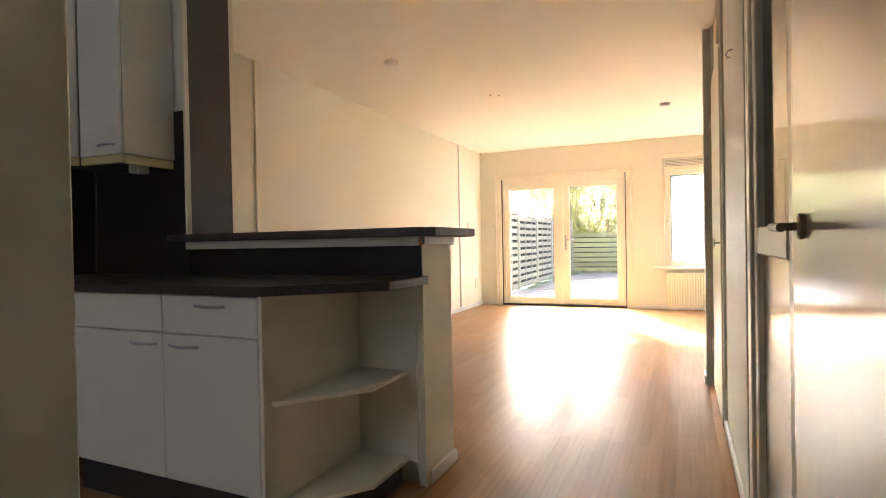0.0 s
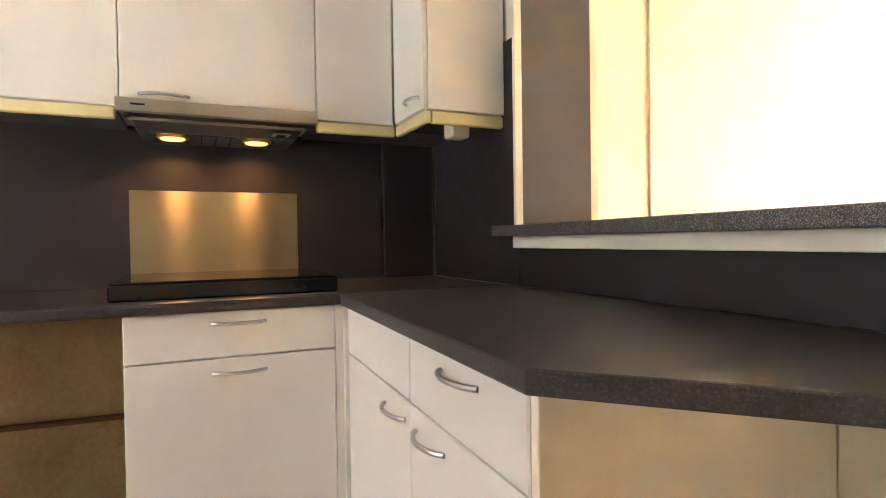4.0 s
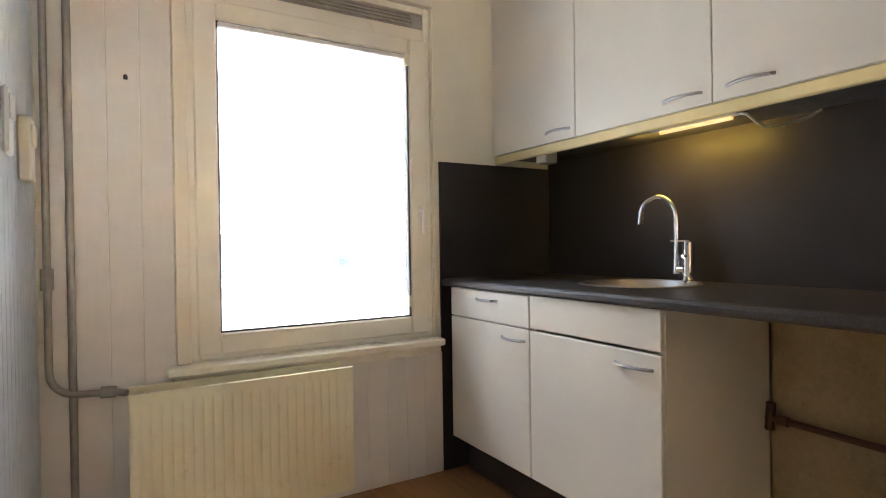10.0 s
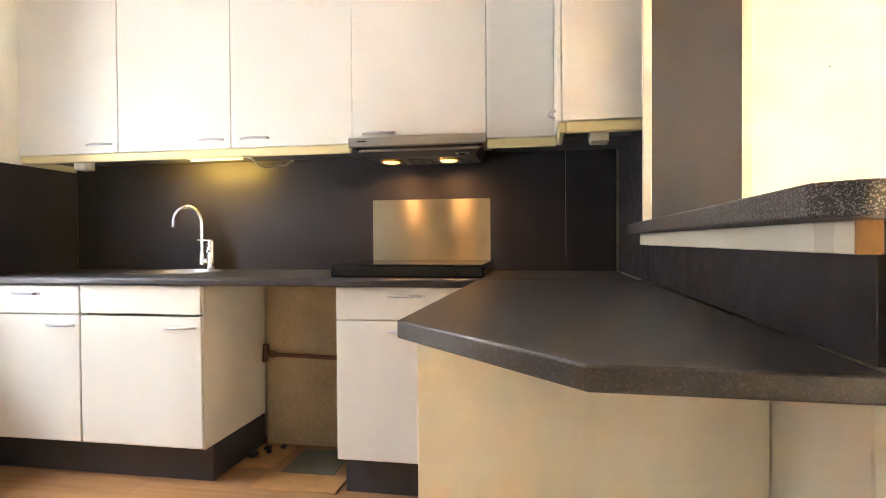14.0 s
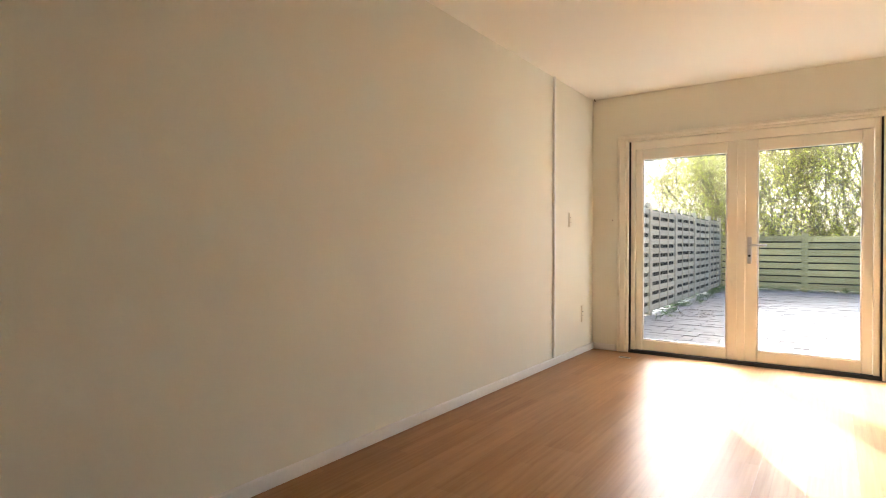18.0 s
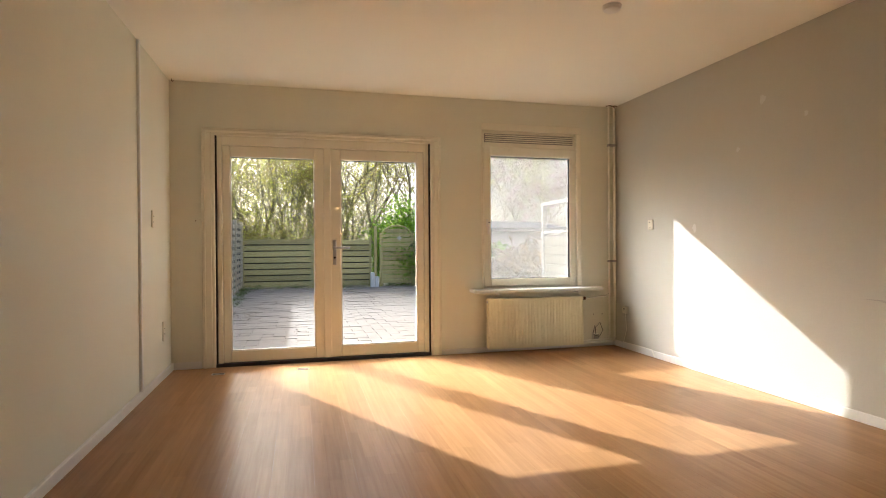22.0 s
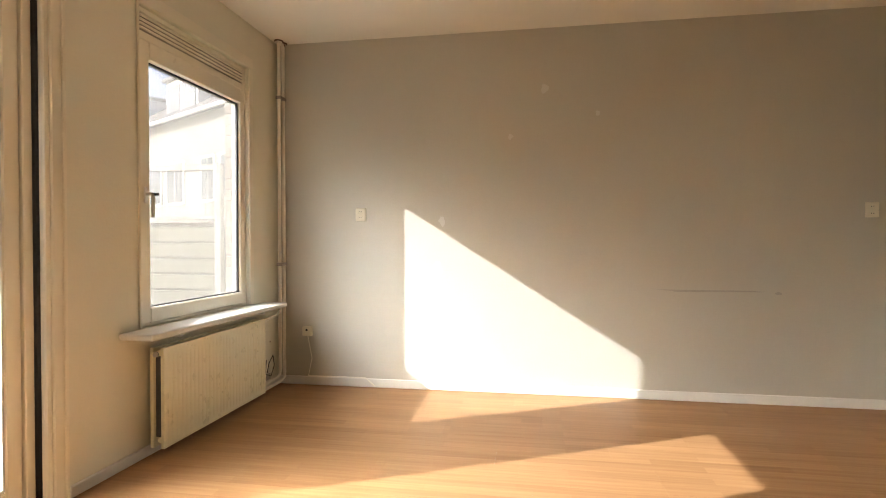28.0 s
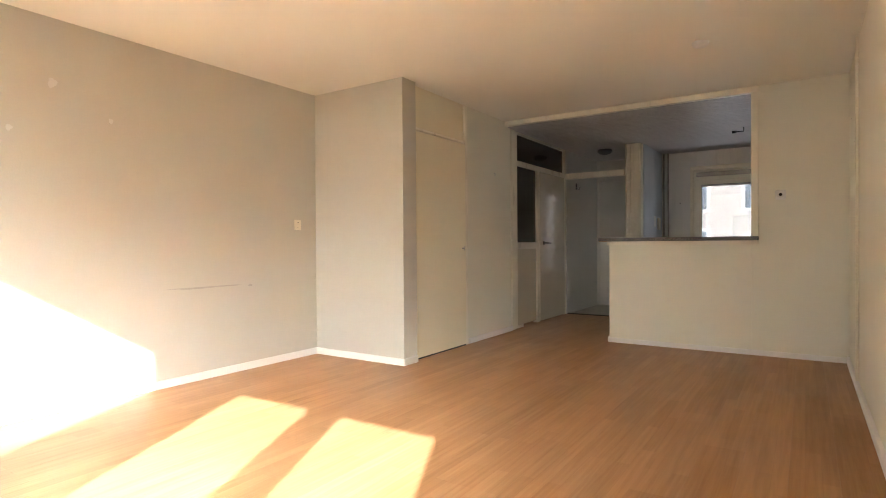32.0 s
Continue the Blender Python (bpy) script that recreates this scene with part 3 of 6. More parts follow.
part("side_pane", boxes((XA + 0.025, -0.835, 1.07, XA + 0.031, -0.235, 2.02)), M["glass_dark"], hp, "dark sidelight glass")
part("transom_pane", boxes((XA + 0.025, -1.815, 2.085, XA + 0.031, -0.235, KH - 0.03)), M["glass_dark"], hp, "dark transom glass")
hl = part("leaf", boxes((XA - 0.005, -1.81, 0.01, XA + 0.036, -0.92, 2.015), bevel=0.004), M["trim_gloss"], hp, "glossy cream flush door leaf")
part("rosette", lathe([(0.026, 0.0), (0.026, -0.009), (0.020, -0.012)], (XA - 0.005, -1.035, 1.06), 20, "x"), M["bronze"], hl, "round dark bronze rosette", True)
part("lever", tube([(XA - 0.015, -1.035, 1.06), (XA - 0.050, -1.035, 1.06), (XA - 0.060, -1.047, 1.06), (XA - 0.060, -1.155, 1.057)], 0.0085, 10), M["bronze"], hl, "dark bronze door lever", True)
structure("wall_behind_screen", boxes((PX + 0.9, -1.95, 0, PX + 0.95, -0.1, H), (PX + 0.1, -1.95, 0, PX + 0.9, -1.9, H)), M["hall_wall"], "plain wall of the dark room behind the screen", "wall")

# hall doorway: pillar with moulded casing, lintel
pl = thing("hall_post", (2.32, -1.95, 0), "cream moulded casing on the end of the hall wall", "trim", kind="structure")
PB = [(2.414, 2.436), (2.360, 2.414), (2.322, 2.360), (2.246, 2.322), (2.222, 2.246)]
for (a, b), dy in zip(PB, (0.0, -0.010, -0.014, -0.006, -0.012)):
    part("casing_board", boxes((a + 0.0003, -2.020, 0, b - 0.0003, -1.893 + dy, KH), bevel=0.004), tr, pl)
structure("lintel", boxes((2.438, -1.935, 2.0, PX + 0.01, -1.865, 2.085), bevel=0.004), tr, "cream door lintel to the hall", "trim")

# hall things
# door and pane are unseen, assumed as the source of the hall's light
fd = thing("door_front", (2.38, HY, 0), "pale front door with an assumed, unseen tall frosted pane, closed", "door", kind="structure")
lf = part("leaf", boxes((2.365, HY - 0.04, 0.01, 2.385, HY, 2.07), (2.525, HY - 0.04, 0.01, 2.715, HY, 2.07), (2.385, HY - 0.04, 0.01, 2.525, HY, 0.55), (2.385, HY - 0.04, 1.95, 2.525, HY, 2.07), bevel=0.004), M["hall_wall"], fd)
part("pane", boxes((2.38, HY - 0.026, 0.545, 2.53, HY - 0.018, 1.955)), M["glass_frost"], lf, "tall frosted pane")


def turned(bm):
    """Swing the hall door open round its hinge beside the post."""
    bmesh.ops.transform(bm, matrix=Matrix.Translation((2.402, -2.028, 0)) @ Matrix.Rotation(radians(-79), 4, "Z"), verts=bm.verts[:])
    return bm


hd_ = thing("door_hall", (2.402, -2.028, 0), "smooth cream hall door with a metal lever, standing wide open", "door", kind="structure")
lf = part("leaf", turned(boxes((0.004, 0.0, 0.012, 0.826, 0.040, 1.992), bevel=0.003)), M["door_smooth"], hd_)
part("rosette", turned(lathe([(0.026, 0.040), (0.026, 0.050)], (0.765, 0, 1.05), 20, "y")), M["handle"], lf, "round metal rosette", True)
part("lever", turned(tube([(0.765, 0.048, 1.05), (0.765, 0.088, 1.05), (0.752, 0.096, 1.05), (0.640, 0.094, 1.046)], 0.0085, 10)), M["handle"], lf, "satin metal lever", True)
for z in (0.22, 1.72):
    part("hinge", turned(tube([(0.0, 0.044, z), (0.0, 0.044, z + 0.09)], 0.007, 8)), M["handle"], lf)
# unseen backing, added only to stop light leaking round the door
structure("porch_panel", boxes((2.30, HY - 0.26, -0.2, 3.32, HY - 0.21, 2.12)), M["hall_wall"], "added unseen panel that blocks light leaking round the front door", "wall")
structure("hall_end_panel", boxes((2.762, HY - 0.06, 0.0, 3.258, HY - 0.01, 2.078)), M["hall_wall"], "plain pale panel at the end of the hall", "wall")
structure("floor_hall", boxes((2.32, HY, -0.012, PX, -1.905, 0.0)), M["hall_floor"], "grey tiled hall floor", "floor")
structure("threshold", boxes((2.434, -1.965, 0.0, PX + 0.01, -1.895, 0.012), bevel=0.004), M["plinth"], "dark threshold strip", "trim")
solid("door_mat", boxes((2.42, -3.28, 0.0, 2.90, -2.93, 0.012), bevel=0.004), M["mat"], "dark coir doormat on the hall tiles", "mat")
hk = thing("coat_hook", (3.285, -2.3, 1.9), "small dark metal coat hook on the hall wall", "hook")
part("plate", boxes((3.28, -2.32, 1.88, 3.29, -2.28, 1.98), bevel=0.002), M["black"], hk)
part("arm", tube([(3.28, -2.3, 1.9), (3.24, -2.3, 1.88), (3.23, -2.3, 1.92)], 0.006, 8), M["black"], hk)
hlamp = thing("ceiling_lamp", (2.81, -2.20, KH), "round dark ceiling lamp in the hall, off", "lamp")
part("shade", lathe([(0.10, 0.0), (0.11, -0.03), (0.08, -0.06), (0.03, -0.075)], (2.81, -2.20, KH), 24), M["dark_jamb"], hlamp, "", True)
sp = thing("ceiling_spot", (0.937, -1.56, KH), "small dark spot on a bracket on the slatted ceiling", "lamp")
part("bracket", tube([(0.937, -1.56, KH), (0.937, -1.56, KH - 0.05), (1.017, -1.56, KH - 0.05)], 0.007, 8), M["black"], sp)
part("head", lathe([(0.014, 0.0), (0.017, 0.045)], (1.017, -1.56, KH - 0.05), 14, "x"), M["black"], sp, "", True)

# ---- kitchen ----


def bow_handle(parent, c, along, out, length=0.145):
    """A bowed metal grip; c is the middle on the front's face."""
    a, o = Vector(along), Vector(out)
    c = Vector(c)
    pts = []
    for i in range(13):
        s = -1 + i / 6
        pts.append(c + a * (s * length / 2) + o * (0.004 + 0.024 * math.cos(s * math.pi / 2) ** 0.7) )
    bm = tube(pts, 0.0055, 8)
    return part("handle", bm, M["handle"], parent, "bowed satin metal handle", True)


FX = 0.648        # face of the base fronts
UXF = 0.362       # face of the wall cabinets
X, Y = (1, 0, 0), (0, 1, 0)
NY = (0, -1, 0)


def base_unit(label, y0, y1, fronts, sides=True):
    """A base cabinet of the wall run: carcass, plinth and fronts (z0, z1, handle middle, handle height)."""
    u = thing("base_cabinet", (0.1, y0, 0), label, "cabinet", "base cabinets")
    for nm, b in (("side_panel", (0.10, y0, 0.165, FX - 0.02, y0 + 0.018, 0.862)), ("side_panel", (0.10, y1 - 0.018, 0.165, FX - 0.02, y1, 0.862)), ("bottom_panel", (0.10, y0 + 0.018, 0.165, FX - 0.022, y1 - 0.018, 0.183)),
                  ("back_panel", (0.10, y0 + 0.018, 0.183, 0.108, y1 - 0.018, 0.862)), ("top_rail", (0.108, y0 + 0.018, 0.845, FX - 0.022, y1 - 0.018, 0.862))):
        part(nm, boxes(b, bevel=0.001), M["carcass"], u)
    for kind, z0, z1, hy, hz in fronts:
        f = part(kind, boxes((FX - 0.02, y0 + 0.0008, z0, FX, y1 - 0.0008, z1), bevel=0.003), M["front"], u)
        if hy is not None:
            bow_handle(f, (FX, hy, hz), Y, X)
    return u


base_unit("white base cabinet with drawer and door beside the window", -3.135, -2.577, [("drawer_front", 0.737, 0.862, -2.845, 0.826), ("door", 0.175, 0.733, -2.668, 0.688)])
base_unit("white sink cabinet with a false drawer and door", -2.573, -1.99, [("drawer_front", 0.742, 0.866, None, 0), ("door", 0.175, 0.732, -2.085, 0.688)])
hu = base_unit("white drawer cabinet under the hob", -1.393, -0.822, [("drawer_front", 0.735, 0.866, -1.10, 0.833), ("door", 0.170, 0.731, -1.10, 0.692)])
part("corner_filler", boxes((FX - 0.02, -0.8215, 0.17, FX - 0.003, -0.782, 0.866), (FX - 0.003, -0.797, 0.17, 0.6605, -0.782, 0.866), bevel=0.001), M["front"], hu)
solid("plinth_board", boxes((0.10, -3.135, 0, 0.56, -1.995, 0.165), bevel=0.003), M["plinth"], "dark anthracite plinth under the sink cabinets", "plinth")
solid("plinth_board", boxes((0.10, -1.388, 0, 0.56, -0.86, 0.163), bevel=0.003), M["plinth"], "dark anthracite plinth under the hob cabinet", "plinth")
# bare wall and clutter in the appliance gap
structure("gap_wall", boxes((0.0, -1.988, 0.0, 0.09, -1.395, 0.86)), M["concrete"], "bare stained plaster in the empty appliance gap", "wall")
gp = thing("gas_pipe", (0.11, -1.99, 0.47), "tarnished copper gas pipe across the appliance gap", "pipe")
part("pipe", tube([(0.13, -1.985, 0.475), (0.13, -1.7, 0.468), (0.13, -1.395, 0.462)], 0.011, 10), M["copper"], gp, "", True)
part("joint", tube([(0.13, -1.975, 0.435), (0.13, -1.972, 0.475), (0.132, -1.968, 0.525)], 0.015, 10), M["copper"], gp, "", True)
part("nut", tube([(0.13, -1.945, 0.474), (0.13, -1.915, 0.473)], 0.017, 8), M["copper"], gp)
solid("floor_hatch", boxes((0.14, -1.75, -0.004, 0.42, -1.50, 0.004), bevel=0.002), M["panel"], "grey loose hatch in the gap floor", "hatch")
for a, b, c, d in ((0.44, -1.80, 0.60, -1.42), (0.14, -1.985, 0.40, -1.80)):
    solid("loose_board", boxes((a, b, 0.0, c, d, 0.009), bevel=0.002), M["wood_edge"], "orange-brown loose board on the floor of the appliance gap", "board", "loose boards")
for i, (dx, dy, r) in enumerate(((0.20, -1.93, 0.02), (0.30, -1.95, 0.026), (0.17, -1.86, 0.016), (0.24, -1.90, 0.014))):
    bm = bmesh.new()
    bmesh.ops.create_icosphere(bm, subdivisions=2, radius=r)
    for v in bm.verts:
        v.co *= 1 + 0.35 * noise.noise(v.co * 60 + Vector((i * 3, 0, 0)))
        v.co.z *= 0.6
    bmesh.ops.translate(bm, vec=(dx, dy, 0.009 + r * 0.55), verts=bm.verts[:])
    solid("rubble", bm, M["mat"], "dark crumb of rubble on the gap floor", "rubble", "rubble in the gap")

# worktops with rounded front edge
CZ0, CZ1, CX = 0.868, 0.902, 0.672


def worktop_run(y0, y1):
    prof = [(0.0, CZ0), (CX - 0.006, CZ0), (CX, CZ0 + 0.008), (CX, CZ1 - 0.012), (CX - 0.004, CZ1 - 0.004), (CX - 0.014, CZ1), (0.0, CZ1)]
    bm = bmesh.new()
    a = [bm.verts.new((x, y0, z)) for x, z in prof]
    b = [bm.verts.new((x, y1, z)) for x, z in prof]
    n = len(prof)
    for i in range(n):
        bm.faces.new((a[i], a[(i + 1) % n], b[(i + 1) % n], b[i]))
    bm.faces.new(a[::-1])
    bm.faces.new(b)
    return bm


SC, SR = (0.295, -2.36), 0.205
wt = thing("worktop", (0.0, KY, CZ0), "speckled anthracite kitchen worktop with rounded edge", "worktop")
# the run is split round the sink cut-out
part("slab", worktop_run(KY, SC[1] - SR - 0.01), M["worktop"], wt)
part("slab", worktop_run(SC[1] + SR + 0.01, -0.235), M["worktop"], wt)
bm = bmesh.new()
ya, yb = SC[1] - SR - 0.01, SC[1] + SR + 0.01
rim, seg = [], 40
outer = []
for j in range(seg):
    t = 2 * math.pi * j / seg
    cx, sy = math.cos(t), math.sin(t)
    rim.append((SC[0] + SR * cx, SC[1] + SR * sy))
    k = 1.0 / max(abs(cx), abs(sy))
    ox = SC[0] + cx * k * ((CX - 0.014 - SC[0]) if cx > 0 else SC[0])
    oy = SC[1] + sy * k * (SR + 0.01)
    outer.append((min(max(ox, 0.0), CX - 0.014), min(max(oy, ya), yb)))
vi = [bm.verts.new((x, y, CZ1)) for x, y in rim]
vo = [bm.verts.new((x, y, CZ1)) for x, y in outer]
vd = [bm.verts.new((x, y, CZ0)) for x, y in rim]
for j in range(seg):
    k = (j + 1) % seg
    bm.faces.new((vi[j], vo[j], vo[k], vi[k]))
    bm.faces.new((vi[j], vi[k], vd[k], vd[j]))
part("slab", bm, M["worktop"], wt)
bm = bmesh.new()
prof = [(CX - 0.03, CZ0), (CX - 0.006, CZ0), (CX, CZ0 + 0.008), (CX, CZ1 - 0.012), (CX - 0.004, CZ1 - 0.004), (CX - 0.014, CZ1)]
a = [bm.verts.new((x, ya, z)) for x, z in prof]
b = [bm.verts.new((x, yb, z)) for x, z in prof]
for i in range(len(prof) - 1):
    bm.faces.new((a[i], a[i + 1], b[i + 1], b[i]))
part("front_edge", bm, M["worktop"], wt)

sk = thing("sink", (SC[0], SC[1], CZ1), "round stainless steel sink bowl set into the worktop", "sink")
bm = lathe([(SR + 0.018, CZ1 + 0.002), (SR + 0.012, CZ1 + 0.006), (SR - 0.006, CZ1 + 0.004), (SR - 0.016, CZ1 - 0.02), (SR - 0.03, CZ1 - 0.13), (SR - 0.07, CZ1 - 0.155), (0.03, CZ1 - 0.16)], (SC[0], SC[1], 0), 40)
bmesh.ops.delete(bm, geom=[f for f in bm.faces if len(f.verts) > 4 and f.calc_center_median().z > CZ1 - 0.05], context="FACES_ONLY")
part("bowl", bm, M["steel"], sk, "", True)
part("drain", lathe([(0.035, CZ1 - 0.158), (0.03, CZ1 - 0.152), (0.012, CZ1 - 0.154)], (SC[0], SC[1], 0), 20), M["chrome"], sk, "", True)

tp = thing("kitchen_tap", (0.10, -2.31, CZ1), "chrome kitchen tap with a high curved spout", "tap")
TX, TY = 0.085, -2.30
part("body", lathe([(0.028, CZ1), (0.028, CZ1 + 0.006), (0.022, CZ1 + 0.010), (0.022, CZ1 + 0.150), (0.020, CZ1 + 0.156)], (TX, TY, 0), 24), M["chrome"], tp, "", True)
arc_ = [(TX + 0.03 * (1 - math.cos(q)), TY - 0.052 - 0.062 * (1 - math.cos(q)), 1.150 + 0.088 * math.sin(q)) for q in [i * math.pi / 16 for i in range(0, 15)]]
part("spout", tube([(TX, TY - 0.052, CZ1 + 0.042), (TX, TY - 0.052, 1.06)] + arc_, 0.0115, 14), M["chrome"], tp, "", True)
tip = arc_[-1]
part("nozzle", tube([tip, (tip[0] + 0.001, tip[1] - 0.004, tip[2] - 0.055)], 0.0140, 14), M["chrome"], tp, "", True)
part("connector", tube([(TX, TY, CZ1 + 0.05), (TX, TY - 0.052, CZ1 + 0.05)], 0.014, 14), M["chrome"], tp, "", True)
part("collar", tube([(TX, TY - 0.052, CZ1 + 0.03), (TX, TY - 0.052, CZ1 + 0.085)], 0.0155, 14), M["chrome"], tp, "", True)
part("lever", tube([(TX, TY + 0.005, CZ1 + 0.158), (TX + 0.005, TY - 0.075, CZ1 + 0.160)], 0.0045, 8), M["chrome"], tp, "", True)
part("side_knob", tube([(TX + 0.02, TY, CZ1 + 0.10), (TX + 0.036, TY, CZ1 + 0.10)], 0.008, 10), M["chrome"], tp, "", True)

# splashbacks
sb = thing("splashback", (0.0, -1.7, 0.9), "dark anthracite laminate splashback with seams", "panel", kind="structure")
part("panel", boxes((0.0, KY + 0.012, CZ1, 0.010, -0.46, 1.53)), M["dark"], sb)
part("corner_box", boxes((0.0, -0.457, CZ1, 0.03, -0.225, 1.53), bevel=0.003), M["dark"], sb)
part("stub_panel", boxes((0.03, -0.212, CZ1, JX, -0.2, 1.75), bevel=0.001), M["dark"], sb)
part("jamb_return", boxes((JX, -0.2, CZ1, JX + 0.006, -0.171, 1.07)), M["dark"], sb)
part("window_panel", boxes((0.010, KY, 0.0, 0.674, KY + 0.012, 1.447), bevel=0.001), M["dark"], sb)
part("bar_panel", boxes((JX + 0.007, -0.212, CZ1, BX - 0.004, -0.170, 1.03), bevel=0.001), M["dark"], sb)
structure("upper_panel", boxes((0.05, KY, 1.447, 0.70, KY + 0.006, KH)), wl, "white panel beside the kitchen window", "wall")
part("steel_plate", boxes((0.010, -1.43, CZ1 + 0.015, 0.013, -0.825, 1.260), bevel=0.001), M["steel_v"], sb, "brushed steel splash plate behind the hob")

hb = thing("hob", (0.1, -1.42, CZ1), "black glass hob raised on the worktop", "hob")
part("glass_top", boxes((0.078, -1.428, CZ1 + 0.047, 0.602, -0.805, CZ1 + 0.053), bevel=0.002), M["hob"], hb)
part("housing", boxes((0.075, -1.431, CZ1, 0.605, -0.802, CZ1 + 0.047), bevel=0.005), M["hob"], hb)

# wall cabinets
UZ0, UZ1 = 1.493, KH - 0.005
for y0, y1, hy in ((-3.185, -2.617, -2.715), (-2.613, -2.016, -2.118), (-2.012, -1.42, -1.89), (-1.416, -0.812, -1.292), (-0.808, -0.524, None)):
    u = thing("wall_cabinet", (0.0, y0, UZ0), "white wall cabinet with a bowed metal handle" if hy else "narrow white wall cabinet filler front", "cabinet", "wall cabinets")
    part("carcass", boxes((0.0, y0, UZ0 + 0.002, UXF - 0.02, y1, UZ1)), M["carcass"], u)
    d = part("door", boxes((UXF - 0.02, y0 - 0.0005, UZ0, UXF, y1 + 0.0005, UZ1), bevel=0.0025), M["front"], u)
    if hy:
        bow_handle(d, (UXF, hy, 1.532), Y, X)
u = thing("wall_cabinet", (UXF, -0.5, UZ0), "white corner wall cabinet over the peninsula", "cabinet", "wall cabinets")
part("carcass", boxes((UXF - 0.02, -0.50, UZ0 + 0.002, 0.652, -0.214, UZ1), bevel=0.002), M["front"], u)
d = part("door", boxes((UXF + 0.004, -0.522, UZ0, 0.650, -0.502, UZ1), bevel=0.004), M["front"], u)
bow_handle(d, (0.565, -0.522, 1.535), X, NY, 0.12)
pm = thing("pelmet", (0.33, KY, 1.45), "yellowed cream light pelmet under the wall cabinets", "trim", kind="structure")
PZ0, PZ1 = 1.452, 1.492
part("strip", boxes((0.328, -3.185, PZ0, 0.352, -1.43, PZ1), bevel=0.005), M["pelmet"], pm)
part("strip", boxes((0.328, -0.808, PZ0, 0.352, -0.512, PZ1), bevel=0.005), M["pelmet"], pm)
part("strip", boxes((0.352, -0.512, PZ0, 0.645, -0.488, PZ1), bevel=0.005), M["pelmet"], pm)
part("strip", boxes((0.622, -0.488, PZ0 - 0.003, 0.646, -0.214, PZ1), bevel=0.005), M["pelmet"], pm)
# dark grey here puts the shade under the cabinets into the colour
part("bottom_board", boxes((0.012, -3.18, PZ1 - 0.012, 0.328, -1.43, PZ1), (0.03, -0.808, PZ1 - 0.012, 0.328, -0.214, PZ1), (0.352, -0.488, PZ1 - 0.012, 0.62, -0.214, PZ1)), M["dark_jamb"], pm)
for at in ((0.30, -2.86), (0.57, -0.36)):
    b = solid("plug_box", boxes((at[0] - 0.035, at[1] - 0.035, PZ0 - 0.035, at[0] + 0.035, at[1] + 0.035, PZ1 - 0.014), bevel=0.006), M["plastic"], "ivory socket box under the wall cabinets", "socket")
tl = thing("tube_light", (0.25, -2.25, 1.47), "lit yellowish strip light under the wall cabinet", "lamp")
part("housing", boxes((0.215, -2.34, 1.468, 0.265, -2.00, 1.479), bevel=0.003), M["white_plastic"], tl)
part("tube", tube([(0.23, -2.31, 1.462), (0.23, -2.03, 1.462)], 0.007, 10), M["lamp_tube"], tl, "glowing yellow tube", True)
cb = [(0.24, -2.00, 1.470), (0.24, -1.975, 1.462), (0.225, -1.955, 1.435), (0.19, -1.945, 1.422), (0.12, -1.93, 1.43), (0.05, -1.89, 1.452), (0.02, -1.86, 1.476)]
part("cable", tube(cb, 0.005, 8), M["plastic"], tl, "ivory cable", True)
area_lamp("tube_lamp", (0.20, -2.29, 1.452), (0.02, -2.30, 1.385), 0.36, 0.03, 0.042, (1.0, 0.64, 0.10))

# extractor hood
hd = thing("extractor_hood", (0.2, -1.12, 1.47), "slim stainless steel extractor hood with two lit lamps", "hood")
part("front_bar", boxes((0.372, -1.428, 1.470, 0.392, -0.812, 1.513), bevel=0.003), M["steel_warm"], hd)
part("slider", boxes((0.20, -1.405, 1.481, 0.372, -0.835, 1.490), bevel=0.002), M["hood_body"], hd)
part("lip", boxes((0.322, -1.400, 1.456, 0.334, -0.840, 1.466), bevel=0.002), M["steel_warm"], hd, "thin steel lip")
for y in (-1.408, -0.846):
    part("arm", boxes((0.325, y, 1.462, 0.374, y + 0.014, 1.482), bevel=0.002), M["black"], hd)
bm = prism([(0.02, -1.40), (0.325, -1.40), (0.325, -0.84), (0.02, -0.84)], 1.434, 1.478)
for v in bm.verts:
    if v.co.z < 1.45:
        v.co.x = 0.03 + (v.co.x - 0.03) * 0.80
        v.co.y = -1.12 + (v.co.y + 1.12) * 0.90
part("body", bm, M["hood_body"], hd)
part("filter", boxes((0.08, -1.34, 1.430, 0.25, -0.90, 1.435), bevel=0.001), M["hood_body"], hd)
for k in range(9):
    part("filter_rib", boxes((0.085, -1.33 + k * 0.048, 1.4275, 0.245, -1.326 + k * 0.048, 1.430)), M["black"], hd)
part("maker_plate", boxes((0.3921, -1.385, 1.490, 0.393, -1.345, 1.496)), M["black"], hd)
part("switch_plate", boxes((0.262, -0.955, 1.440, 0.325, -0.895, 1.4445), bevel=0.001), M["pipe"], hd)
for k in range(3):
    part("switch", boxes((0.275 + 0.015 * k, -0.94, 1.437, 0.283 + 0.015 * k, -0.91, 1.4402)), M["black"], hd)
for y in (-1.275, -1.0):
    part("lamp_ring", lathe([(0.052, 1.432), (0.052, 1.424), (0.044, 1.422)], (0.215, y, 0), 24), M["brass_ring"], hd, "amber lamp ring", True)
    part("lamp_lens", lathe([(0.043, 1.424), (0.036, 1.418), (0.02, 1.416)], (0.215, y, 0), 24), M["lamp_warm"], hd, "glowing halogen lens", True)
    spot_lamp("hood_lamp", (0.215, y, 1.412), (0.05, y, 0.85), 0.07, (1.0, 0.50, 0.18), 150, 0.03)

# peninsula, whose front stands a little askew
PYF = -0.785


